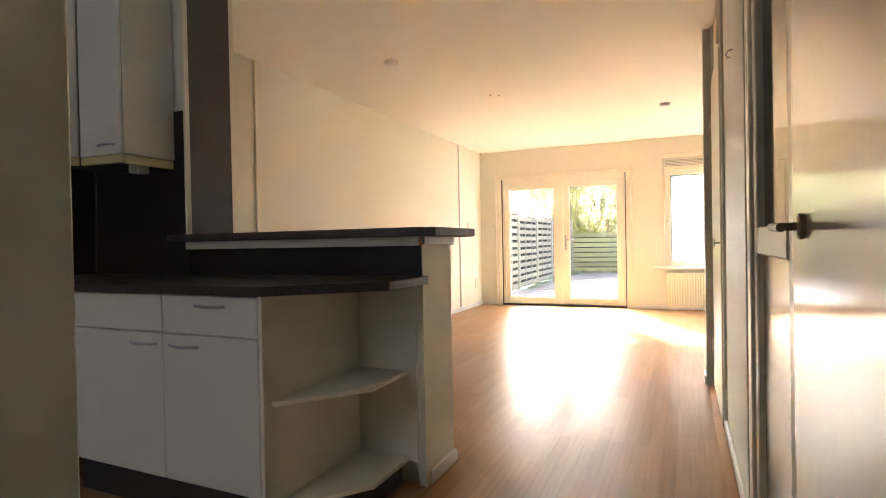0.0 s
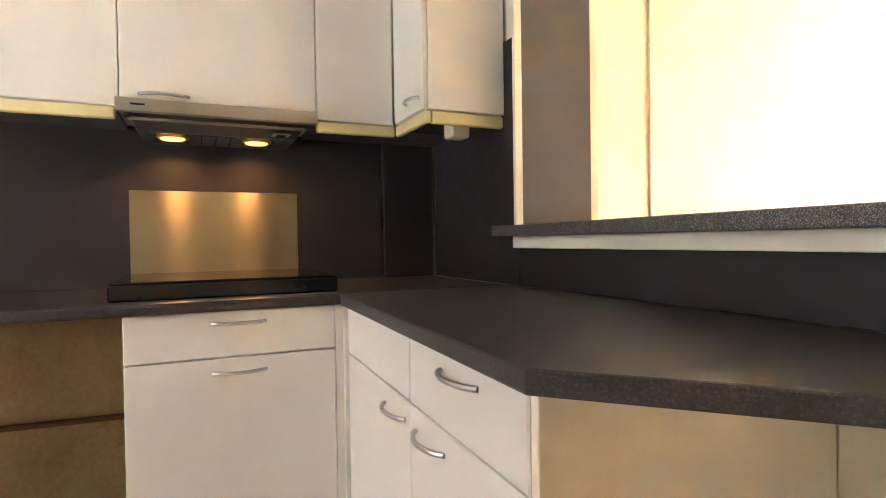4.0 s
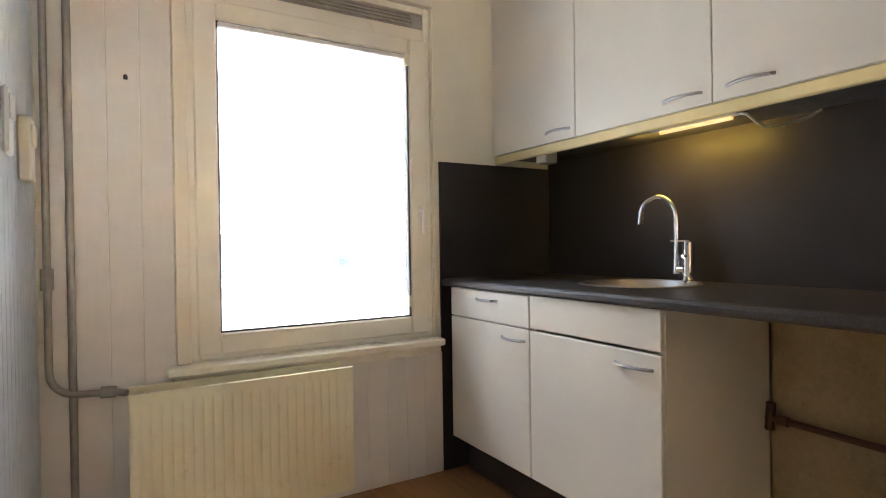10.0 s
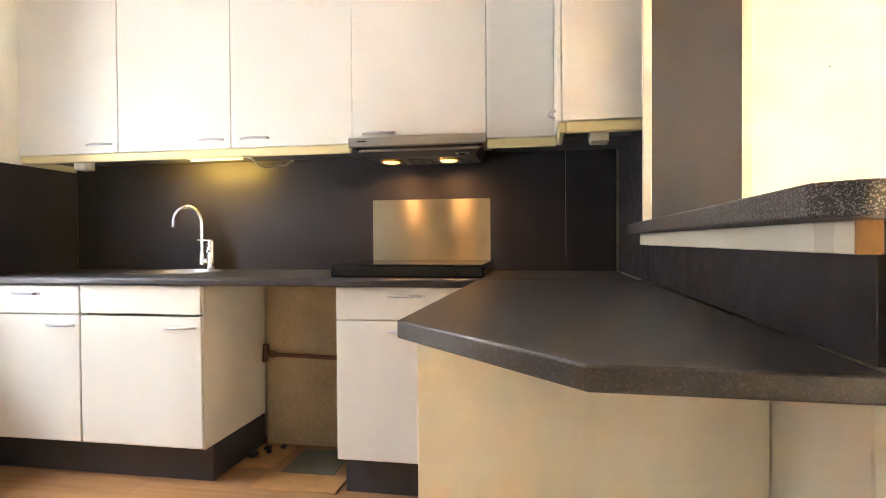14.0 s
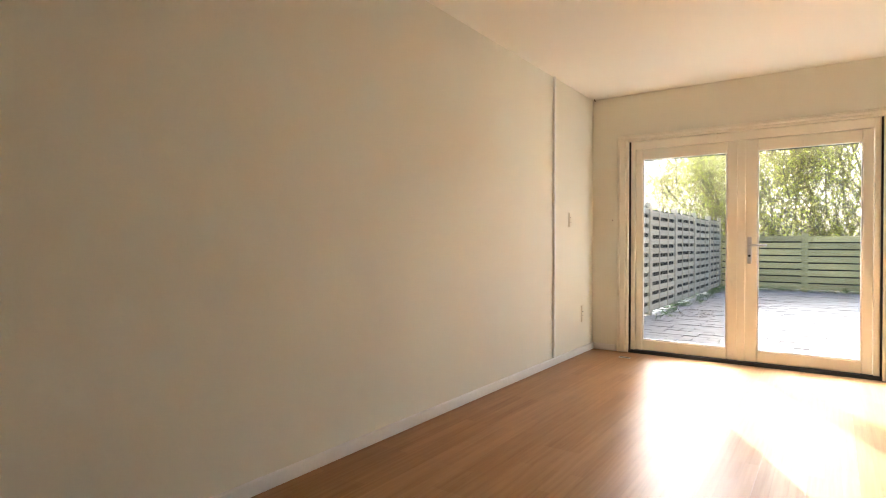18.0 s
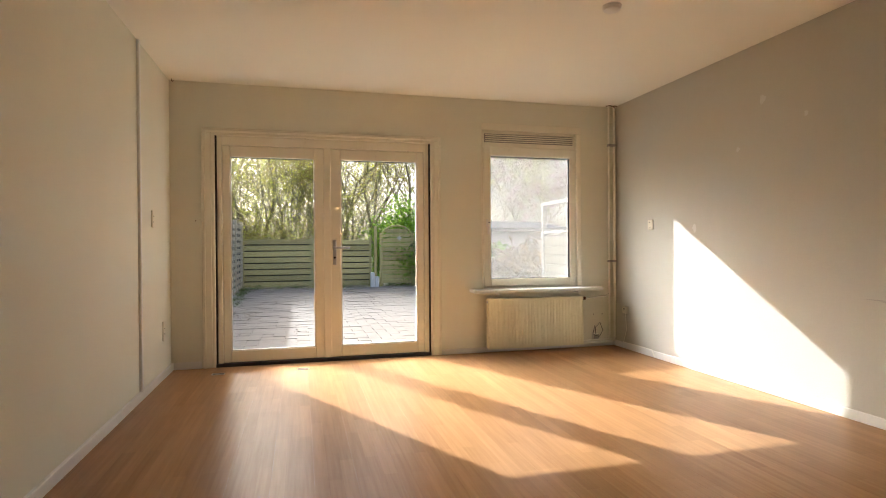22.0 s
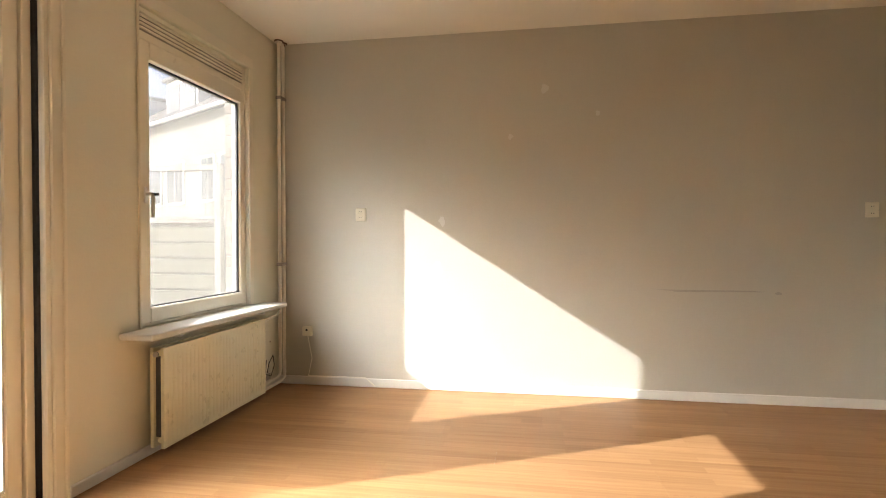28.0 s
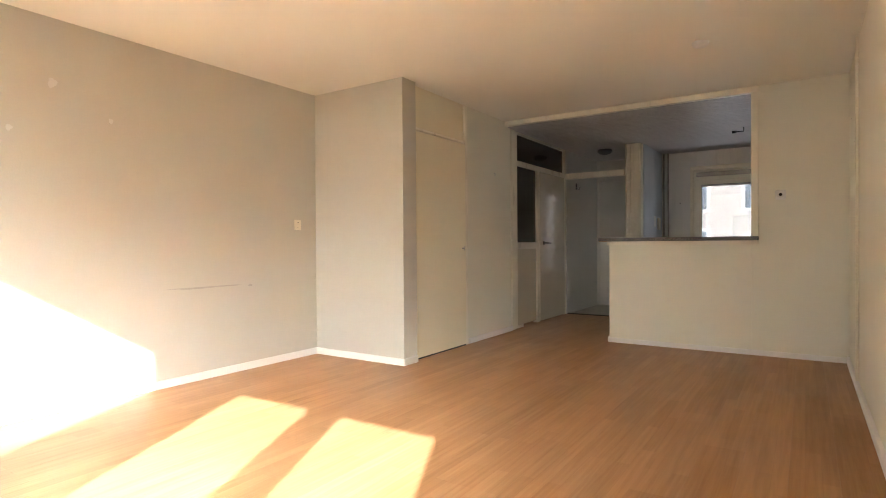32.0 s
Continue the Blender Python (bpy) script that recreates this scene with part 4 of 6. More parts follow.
def skew(bm):
    for v in bm.verts:
        v.co.y -= 0.030 * (v.co.x - 0.66) * min(1.0, max(0.0, (-0.20 - v.co.y) / 0.58))
    return bm


for x0, x1, hx, dh in ((0.662, 1.242, None, 1.142), (1.2455, 1.722, 1.502, 1.362)):
    u = thing("base_cabinet", (x0, PYF, 0), "white peninsula cabinet with drawer and door", "cabinet", "base cabinets")
    part("carcass", skew(boxes((x0, PYF + 0.02, 0.15, x1, -0.216, 0.862))), M["carcass"], u)
    f = part("drawer_front", skew(boxes((x0 + 0.0005, PYF, 0.718, x1 - 0.0005, PYF + 0.02, 0.862), bevel=0.003)), M["front"], u)
    if hx:
        bow_handle(f, (hx, PYF - 0.030 * (hx - 0.66), 0.826), X, NY)
    f = part("door", skew(boxes((x0 + 0.0005, PYF, 0.155, x1 - 0.0005, PYF + 0.02, 0.713), bevel=0.003)), M["front"], u)
    bow_handle(f, (dh, PYF - 0.030 * (dh - 0.66), 0.672), X, NY)
solid("plinth_board", skew(boxes((0.66, -0.74, 0, 1.72, -0.216, 0.15), bevel=0.003)), M["plinth"], "dark plinth under the peninsula", "plinth")
os_ = thing("open_shelf_unit", (1.72, -0.3, 0), "cream open end shelf of the peninsula, empty", "shelf")
part("side_panel", skew(boxes((1.724, PYF + 0.002, 0.0, 1.742, -0.200, 0.868), bevel=0.002)), M["carcass"], os_)
part("back_panel", skew(boxes((1.742, -0.200, 0.10, 2.03, -0.172, 0.868), bevel=0.002)), M["carcass"], os_)
SH = [(1.742, -0.745), (1.765, -0.745), (1.985, -0.47), (1.985, -0.200), (1.742, -0.200)]
for z in (0.10, 0.475):
    part("shelf", skew(prism(SH, z, z + 0.018, 0.002)), M["carcass"], os_)
part("plinth", skew(prism([(1.742, -0.69), (1.76, -0.69), (1.95, -0.445), (1.95, -0.200), (1.742, -0.200)], 0.0, 0.10)), M["plinth"], os_)
part("end_strip", boxes((2.03, -0.196, 0.0, BX - 0.002, -0.172, 0.868), bevel=0.001), M["carcass"], os_)
pw = thing("worktop", (0.7, -0.5, CZ0), "speckled anthracite peninsula worktop with a clipped corner", "worktop")
part("slab", skew(prism([(CX, -0.795), (CX + 0.02, -0.815), (1.765, -0.815), (2.092, -0.510), (2.100, -0.214), (CX, -0.214)], CZ0, CZ1, 0.004)), M["worktop"], pw)
part("corner_joint", boxes((0.668, -0.30, CZ0, 0.674, -0.214, CZ1 + 0.0005)), M["worktop"], pw)
# bar top
bt = thing("bar_top", (JX, 0.0, 1.07), "thick speckled granite-look bar top with a chipped underside", "bar top")
part("slab", prism([(JX - 0.095, -0.265), (2.125, -0.312), (2.165, -0.275), (2.142, 0.246), (2.132, 0.258), (JX - 0.06, 0.262), (JX - 0.06, BY + 0.016), (JX + 0.008, BY + 0.016), (JX + 0.008, -0.240), (JX - 0.095, -0.240)], 1.070, 1.106, 0.004), M["worktop_edge"], bt)
part("chipped_edge", boxes((2.06, BY + 0.03, 1.066, 2.13, 0.255, 1.0705), bevel=0.001), M["wood_edge"], bt, "bare orange chipboard underside")
part("under_trim", boxes((JX + 0.006, -0.240, 1.03, BX + 0.006, -0.213, 1.069), bevel=0.002), tr, bt, "cream batten under the bar top")
part("trim_end", boxes((BX + 0.006, -0.240, 1.03, BX + 0.010, -0.213, 1.069)), M["wood_edge"], bt)
part("cap_strip", boxes((JX, BY, 1.03, BX + 0.016, BY + 0.018, 1.069), (BX + 0.0085, -0.2055, 1.034, BX + 0.016, -0.169, 1.069), (BX, -0.169, 1.034, BX + 0.016, BY, 1.069), bevel=0.002), tr, bt, "cream strip under the bar top")
part("end_edge", boxes((BX, -0.205, 0.0, BX + 0.004, -0.171, 1.068), bevel=0.001), wl, bt)

# kitchen window
kw = thing("window_kitchen", (1.23, KY, 0.65), "cream tilt window with a vent grille, closed", "window", kind="structure")
bars("casing", tr, kw, 0.005, (KX1, KY, 0.633, KX1 + 0.05, KY + 0.022, 2.15), (KX0 - 0.012, KY, 0.633, KX0, KY + 0.018, 2.15), (KX0 - 0.012, KY, 2.15, KX1 + 0.05, KY + 0.02, 2.21))
bars("frame", M["upvc"], kw, 0.003, (KX0, KY - 0.05, KZ0, KX0 + 0.03, KY - 0.005, KZ1), (KX1 - 0.03, KY - 0.05, KZ0, KX1, KY - 0.005, KZ1), (KX0 + 0.03, KY - 0.05, KZ0, KX1 - 0.03, KY - 0.005, KZ0 + 0.022), (KX0 + 0.03, KY - 0.05, 1.995, KX1 - 0.03, KY - 0.005, 2.05), (KX0 + 0.03, KY - 0.05, 2.12, KX1 - 0.03, KY - 0.005, KZ1))
sa = bars("sash", M["upvc"], kw, 0.006, (0.735, KY - 0.045, 0.655, 0.822, KY + 0.004, 1.998), (1.640, KY - 0.045, 0.655, 1.722, KY + 0.004, 1.998), (0.822, KY - 0.045, 0.655, 1.640, KY + 0.004, 0.735), (0.822, KY - 0.045, 1.925, 1.640, KY + 0.004, 1.998))
g = part("pane", boxes((0.815, KY - 0.03, 0.73, 1.647, KY - 0.024, 1.93)), M["glass_street"], sa)
g.visible_shadow = False
part("gasket", boxes((0.822, KY - 0.022, 0.735, 0.828, KY - 0.008, 1.925), (1.634, KY - 0.022, 0.735, 1.640, KY - 0.008, 1.925), (0.828, KY - 0.022, 0.735, 1.634, KY - 0.008, 0.741), (0.828, KY - 0.022, 1.919, 1.634, KY - 0.008, 1.925)), M["black"], sa)
part("blind_guide", boxes((0.829, KY - 0.006, 0.745, 0.836, KY + 0.004, 1.90)), M["dark_jamb"], sa)
part("blind_rail", boxes((0.83, KY - 0.012, 1.897, 1.634, KY + 0.012, 1.917), bevel=0.003), M["white_plastic"], sa, "narrow raised blind rail")
part("blind_clip", boxes((0.822, KY - 0.004, 1.87, 0.85, KY + 0.014, 1.925), bevel=0.003), M["plastic"], sa)
part("blind_clip", boxes((0.82, KY - 0.004, 0.78, 0.842, KY + 0.014, 0.83), bevel=0.003), M["plastic"], sa)
hw = part("handle_plate", boxes((0.768, KY + 0.004, 1.16, 0.790, KY + 0.014, 1.24), bevel=0.004), M["white_plastic"], sa)
part("handle", tube([(0.779, KY + 0.014, 1.215), (0.779, KY + 0.045, 1.21), (0.779, KY + 0.05, 1.19), (0.779, KY + 0.046, 1.11)], 0.009, 10), M["white_plastic"], sa, "white window handle", True)
part("vent_grille", boxes((KX0 + 0.031, KY - 0.048, 2.051, KX1 - 0.031, KY - 0.012, 2.119), bevel=0.002), M["pipe"], kw)
for i in range(4):
    part("vent_slat", boxes((0.80, KY - 0.012, 2.060 + i * 0.015, 1.68, KY - 0.004, 2.066 + i * 0.015), bevel=0.001), M["pipe"], kw)
solid("window_sill", boxes((0.69, KY, 0.600, 1.83, KY + 0.075, 0.632), bevel=0.006), tr, "cream wooden sill under the kitchen window", "sill", kind="structure")
structure("sill_apron", boxes((0.70, KY, 0.56, 1.81, KY + 0.03, 0.600), bevel=0.003), tr, "cream apron strip below the sill", "trim")


# radiators
def radiator(label, x0, x1, z0, z1, yb, yf, facing, ribs):
    """A ribbed double panel radiator; yb is its back, yf its front face."""
    r = thing("radiator", ((x0 + x1) / 2, yb, z0), label, "radiator")
    s = 1 if yf > yb else -1
    bm = bmesh.new()
    cols = []
    n = ribs * 6
    pr = [0.0, 0.0045, 0.006, 0.006, 0.006, 0.0045]
    for i in range(n + 1):
        x = x0 + (x1 - x0) * i / n
        d = pr[i % 6] if 0 < i < n else 0.0
        row = []
        for z, k in ((z0, 0), (z0 + 0.028, 0), (z0 + 0.045, 1), (z1 - 0.045, 1), (z1 - 0.028, 0), (z1, 0)):
            row.append(bm.verts.new((x, yf + s * d * k, z)))
        cols.append(row)
    for a, b in zip(cols, cols[1:]):
        for k in range(5):
            bm.faces.new((a[k], b[k], b[k + 1], a[k + 1]))
    back = [[bm.verts.new((x, yf - s * 0.016, z)) for z in (z0, z1)] for x in (x0, x1)]
    bm.faces.new((back[0][0], back[0][1], back[1][1], back[1][0]))
    bm.faces.new(cols[0] + back[0][::-1])
    bm.faces.new(cols[-1] + back[1][::-1])
    bm.faces.new([c[0] for c in cols] + [back[1][0], back[0][0]])
    bm.faces.new([c[5] for c in cols] + [back[1][1], back[0][1]])
    part("front_panel", bm, M["radiator"], r, "", True)
    if abs(yf - yb) > 0.06:
        part("back_panel", boxes((x0, min(yb + s * 0.012, yb + s * 0.03), z0, x1, max(yb + s * 0.012, yb + s * 0.03), z1), bevel=0.003), M["radiator"], r)
        for z in (z0 + 0.03, z1 - 0.03):
            part("header_pipe", tube([(x0 + 0.03, (yb + yf) / 2, z), (x1 - 0.03, (yb + yf) / 2, z)], 0.014, 8), M["radiator"], r)
        # dark block stands in for the shade between the two panels
        ym = sorted((yb + s * 0.03, yf - s * 0.016))
        part("convector", boxes((x0 + 0.02, ym[0], z0 + 0.05, x1 - 0.02, ym[1], z1 - 0.05)), M["dark_jamb"], r)
    part("bracket", boxes((x0 + 0.1, min(yb - s * 0.02, yb + s * 0.014), z0 + 0.1, x0 + 0.13, max(yb - s * 0.02, yb + s * 0.014), z1 - 0.1)), M["radiator"], r)
    part("bracket", boxes((x1 - 0.13, min(yb - s * 0.02, yb + s * 0.014), z0 + 0.1, x1 - 0.1, max(yb - s * 0.02, yb + s * 0.014), z1 - 0.1)), M["radiator"], r)
    return r


kr = radiator("cream ribbed panel radiator under the kitchen window", 1.185, 1.95, 0.105, 0.585, KY + 0.03, -3.0, 1, 24)
# heating pipes by the hall wall
hp1 = thing("heating_pipes", (2.15, KY, 0), "two worn grey heating pipes with a valve branch to the radiator", "pipe")
part("riser", tube([(2.172, KY + 0.045, KH), (2.172, KY + 0.045, 0.68)] + bend(2.092, KY + 0.045, 0.66, 0.08, 0, -90, 6, "xz") + [(1.99, KY + 0.06, 0.578), (1.955, KY + 0.09, 0.575)], 0.0115, 12), M["pipe"], hp1, "", True)
part("riser", tube([(2.108, KY + 0.04, KH), (2.108, KY + 0.04, 0.04)], 0.0125, 12), M["pipe"], hp1, "", True)
part("return_pipe", tube([(2.21, KY + 0.05, 0.035), (1.98, KY + 0.05, 0.035)], 0.010, 10), M["pipe"], hp1, "", True)
part("coupling", tube([(2.172, KY + 0.045, 0.93), (2.172, KY + 0.045, 1.0)], 0.019, 8), M["pipe"], hp1)
part("coupling", tube([(2.172, KY + 0.045, 1.88), (2.172, KY + 0.045, 1.93)], 0.017, 8), M["pipe"], hp1)
part("valve", tube([(2.03, KY + 0.055, 0.580), (1.985, KY + 0.06, 0.578)], 0.020, 10), M["pipe"], hp1)
part("return_valve", tube([(2.05, KY + 0.05, 0.035), (2.01, KY + 0.05, 0.035)], 0.018, 10), M["pipe"], hp1)
part("drain_cock", tube([(2.03, KY + 0.05, 0.035), (2.03, KY + 0.075, 0.012)], 0.012, 8), M["pipe"], hp1)
part("tee", tube([(2.108, KY + 0.045, 0.01), (2.108, KY + 0.045, 0.075)], 0.018, 10), M["pipe"], hp1)
part("elbow", tube([(1.99, KY + 0.05, 0.035), (1.955, KY + 0.07, 0.05), (1.95, KY + 0.09, 0.12)], 0.011, 10), M["pipe"], hp1, "", True)
solid("corner_lath", boxes((2.200, KY + 0.012, 0.66, 2.212, KY + 0.03, KH), bevel=0.002), tr, "thin cream lath beside the pipes", "trim")
# things on the hall-side wall
SXW = 2.203
sw = thing("light_switch", (SXW, -2.62, 1.36), "white oval double light switch", "switch")
part("plate", boxes((SXW - 0.014, -2.66, 1.29, SXW, -2.58, 1.45), bevel=0.006), M["white_plastic"], sw)
part("rocker", boxes((SXW - 0.02, -2.645, 1.375, SXW - 0.014, -2.595, 1.435), bevel=0.003), M["white_plastic"], sw)
sw = thing("wall_socket_box", (SXW, -2.86, 1.33), "ivory surface-mounted switch box", "switch")
part("box", boxes((SXW - 0.03, -2.91, 1.25, SXW, -2.82, 1.43), bevel=0.005), M["plastic"], sw)
part("rocker", boxes((SXW - 0.036, -2.895, 1.35, SXW - 0.03, -2.835, 1.41), bevel=0.003), M["plastic"], sw)
wh = thing("wall_hook", (1.94, KY + 0.012, 1.66), "small dark metal wall hook", "hook")
part("plate", boxes((1.933, KY + 0.011, 1.652, 1.947, KY + 0.016, 1.668), bevel=0.002), M["black"], wh)
part("pin", tube([(1.94, KY + 0.014, 1.665), (1.94, KY + 0.04, 1.66)], 0.004, 8), M["black"], wh)

# ---- living room: garden doors ----
gd = thing("door_garden", ((DX0 + DX1) / 2, GY, 0), "cream double garden door with full-height glass, closed", "door", kind="structure")
FY0, FY1 = GY + 0.035, GY + 0.105
bars("casing", tr, gd, 0.006, (0.255, GY - 0.020, 0.0, DX0 - 0.025, GY, DZ1 + 0.02), (DX1 + 0.025, GY - 0.020, 0.0, 2.405, GY, DZ1 + 0.02), (0.255, GY - 0.020, DZ1 + 0.02, 2.405, GY, 2.105), label="wide cream moulded casing")
bars("casing_bead", tr, gd, 0.004, (0.268, GY - 0.028, 0.0, 0.285, GY - 0.018, 2.09), (2.375, GY - 0.028, 0.0, 2.392, GY - 0.018, 2.09), (0.285, GY - 0.028, 2.073, 2.375, GY - 0.018, 2.09))
bars("casing_inner", tr, gd, 0.003, (DX0 - 0.025, GY - 0.012, 0.0, DX0 - 0.001, GY + 0.03, DZ1 + 0.02), (DX1 + 0.001, GY - 0.012, 0.0, DX1 + 0.025, GY + 0.03, DZ1 + 0.02), (DX0 - 0.001, GY - 0.012, DZ1 - 0.002, DX1 + 0.001, GY + 0.03, DZ1 + 0.02))
part("gap_seal", boxes((DX0, GY + 0.012, 0.0, DX0 + 0.014, GY + 0.06, DZ1), (DX1 - 0.014, GY + 0.012, 0.0, DX1, GY + 0.06, DZ1)), M["black"], gd, "black expansion gap beside the frame")
bars("outer_frame", M["upvc"], gd, 0.004, (DX0 + 0.014, FY0 - 0.01, 0.0, DX0 + 0.055, FY1, DZ1), (DX1 - 0.055, FY0 - 0.01, 0.0, DX1 - 0.014, FY1, DZ1), (DX0 + 0.055, FY0 - 0.01, 1.965, DX1 - 0.055, FY1, DZ1))
part("threshold", boxes((DX0, GY - 0.008, -0.012, DX1, GY + 0.16, 0.028), bevel=0.004), M["black"], gd, "dark rubber threshold")
CXM = (DX0 + DX1) / 2
for x0, x1, gx0, gx1 in ((DX0 + 0.058, CXM - 0.002, 0.484, 1.216), (CXM + 0.002, DX1 - 0.058, 1.452, 2.176)):
    lf = part("leaf", boxes((x0, FY0, 0.03, gx0, FY1, 1.962), (gx1, FY0, 0.03, x1, FY1, 1.962), (gx0, FY0, 0.03, gx1, FY1, 0.130), (gx0, FY0, 1.862, gx1, FY1, 1.962), bevel=0.006), M["upvc"], gd)
    p = part("pane", boxes((gx0 - 0.008, FY0 + 0.03, 0.122, gx1 + 0.008, FY0 + 0.036, 1.870)), M["glass"], lf)
    p.visible_shadow = False
    part("gasket", boxes((gx0, FY0 + 0.02, 0.13, gx0 + 0.006, FY0 + 0.03, 1.862), (gx1 - 0.006, FY0 + 0.02, 0.13, gx1, FY0 + 0.03, 1.862), (gx0 + 0.006, FY0 + 0.02, 0.13, gx1 - 0.006, FY0 + 0.03, 0.136), (gx0 + 0.006, FY0 + 0.02, 1.856, gx1 - 0.006, FY0 + 0.03, 1.862)), M["black"], lf)
    part("bead", boxes((gx0 + 0.001, FY0 + 0.004, 0.131, gx0 + 0.010, FY0 + 0.02, 1.861), (gx1 - 0.010, FY0 + 0.004, 0.131, gx1 - 0.001, FY0 + 0.02, 1.861), (gx0 + 0.010, FY0 + 0.004, 0.131, gx1 - 0.010, FY0 + 0.02, 0.140)), M["white_plastic"], lf)
part("meeting_strip", boxes((CXM - 0.038, FY0 - 0.016, 0.03, CXM + 0.03, FY0 - 0.001, 1.965), bevel=0.005), M["upvc"], gd)
pt = part("handle_plate", boxes((1.378, FY0 - 0.012, 0.885, 1.410, FY0 - 0.0, 1.12), bevel=0.006), M["handle"], gd, "satin metal lock plate")
part("lever", tube([(1.394, FY0 - 0.012, 1.045), (1.394, FY0 - 0.05, 1.045), (1.405, FY0 - 0.058, 1.045), (1.53, FY0 - 0.058, 1.046)], 0.010, 12), M["handle"], gd, "satin metal lever", True)
part("cylinder", lathe([(0.010, 0.0), (0.010, -0.008)], (1.394, FY0 - 0.012, 0.955), 14, "y"), M["black"], gd)

# ---- living room window ----
lw = thing("window_living", (3.35, GY, 0.64), "cream tilt window with a dark vent strip, closed", "window", kind="structure")
bars("casing", tr, lw, 0.004, (WX1, GY - 0.012, 0.63, WX1 + 0.05, GY, 2.2), (WX0 - 0.014, GY - 0.012, 0.63, WX0, GY, 2.2), (WX0 - 0.014, GY - 0.012, 2.20, WX1 + 0.05, GY, 2.27))
FW = GY + 0.035
bars("frame", M["upvc"], lw, 0.003, (WX0, FW - 0.015, WZ0, WX0 + 0.025, FW + 0.07, WZ1), (WX1 - 0.025, FW - 0.015, WZ0, WX1, FW + 0.07, WZ1), (WX0 + 0.025, FW - 0.015, 2.045, WX1 - 0.025, FW + 0.07, 2.085), (WX0 + 0.025, FW - 0.015, 2.175, WX1 - 0.025, FW + 0.07, WZ1), (WX0 + 0.025, FW - 0.015, WZ0, WX1 - 0.025, FW + 0.07, 0.65))
sa = bars("sash", M["upvc"], lw, 0.006, (WX0 + 0.012, FW - 0.028, 0.645, 2.922, FW + 0.05, 2.042), (3.790, FW - 0.014, 0.645, WX1 - 0.012, FW + 0.05, 2.042), (2.922, FW - 0.028, 0.645, 3.790, FW + 0.05, 0.722), (2.922, FW - 0.028, 1.95, 3.790, FW + 0.05, 2.042))
p = part("pane", boxes((2.915, FW + 0.01, 0.715, 3.797, FW + 0.016, 1.957)), M["glass_dusty"], sa, "slightly dusty double glazing")
p.visible_shadow = False
part("gasket", boxes((2.922, FW, 0.722, 2.928, FW + 0.01, 1.95), (3.776, FW, 0.722, 3.790, FW + 0.01, 1.95), (2.928, FW, 0.722, 3.776, FW + 0.01, 0.728), (2.928, FW, 1.942, 3.776, FW + 0.01, 1.95)), M["black"], sa)
part("handle_plate", boxes((2.870, FW - 0.040, 1.24, 2.892, FW - 0.028, 1.32), bevel=0.004), M["white_plastic"], sa)
part("handle", tube([(2.881, FW - 0.04, 1.285), (2.881, FW - 0.07, 1.282), (2.881, FW - 0.076, 1.26), (2.881, FW - 0.07, 1.17)], 0.010, 10), M["white_plastic"], sa, "white window handle", True)
part("lock_knob", lathe([(0.007, 0.0), (0.007, -0.02)], (2.884, FW - 0.08, 1.283), 10, "y"), M["black"], sa)
vg = part("vent_box", boxes((WX0 + 0.027, FW - 0.01, 2.087, WX1 - 0.027, FW + 0.03, 2.173), bevel=0.003), M["pipe"], lw)
for i in range(4):
    part("vent_slat", boxes((WX0 + 0.035, FW - 0.024, 2.094 + i * 0.02, WX1 - 0.035, FW - 0.012, 2.104 + i * 0.02), bevel=0.002), M["pipe_cream"], lw)
sl = thing("window_sill", (3.35, GY - 0.1, 0.6), "white painted window board on brackets", "sill", kind="structure")
part("board", boxes((2.69, GY - 0.175, 0.598, 4.06, GY, 0.628), bevel=0.006), M["white_board"], sl)
for x in (2.95, 3.8):
    part("bracket", boxes((x, GY - 0.13, 0.575, x + 0.03, GY, 0.598), bevel=0.002), M["white_board"], sl)
lr = radiator("cream ribbed double radiator below the living room window", 2.855, 3.87, 0.045, 0.535, GY - 0.02, GY - 0.108, -1, 30)
part("valve", tube([(3.87, GY - 0.07, 0.51), (3.91, GY - 0.07, 0.51)], 0.017, 10), M["copper"], lr, "dark radiator valve", True)
part("end_plug", tube([(2.845, GY - 0.07, 0.505), (2.855, GY - 0.07, 0.505)], 0.014, 10), M["handle"], lr)
rp = thing("heating_pipes", (4.22, GY - 0.05, 0), "two cream painted heating pipes in the corner", "pipe")
for x, y in ((4.205, GY - 0.05), (4.262, GY - 0.055)):
    part("riser", tube([(x, y, H), (x, y, 0.12 if x < 4.25 else 0.09)], 0.0125, 12), M["pipe_cream"], rp, "", True)
part("branch", tube([(4.205, GY - 0.05, 0.13), (4.19, GY - 0.052, 0.085), (4.14, GY - 0.055, 0.075), (3.9, GY - 0.06, 0.07), (3.86, GY - 0.065, 0.075)], 0.010, 10), M["pipe_cream"], rp, "", True)
part("branch", tube([(4.205, GY - 0.05, 0.55), (4.15, GY - 0.055, 0.525), (3.91, GY - 0.07, 0.51)], 0.009, 10), M["pipe_cream"], rp, "", True)
part("branch", tube([(4.262, GY - 0.055, 0.10), (4.25, GY - 0.06, 0.06), (4.2, GY - 0.065, 0.045), (3.88, GY - 0.07, 0.045)], 0.010, 10), M["pipe_cream"], rp, "", True)
for z in (0.875, 2.08):
    part("clip", boxes((4.19, GY - 0.072, z, 4.28, GY - 0.03, z + 0.022), bevel=0.003), M["pipe"], rp, "grey pipe clip")
for x in (4.205, 4.262):
    part("collar", lathe([(0.028, 0.0), (0.024, -0.012)], (x, GY - 0.05, H), 14), M["pipe_cream"], rp)
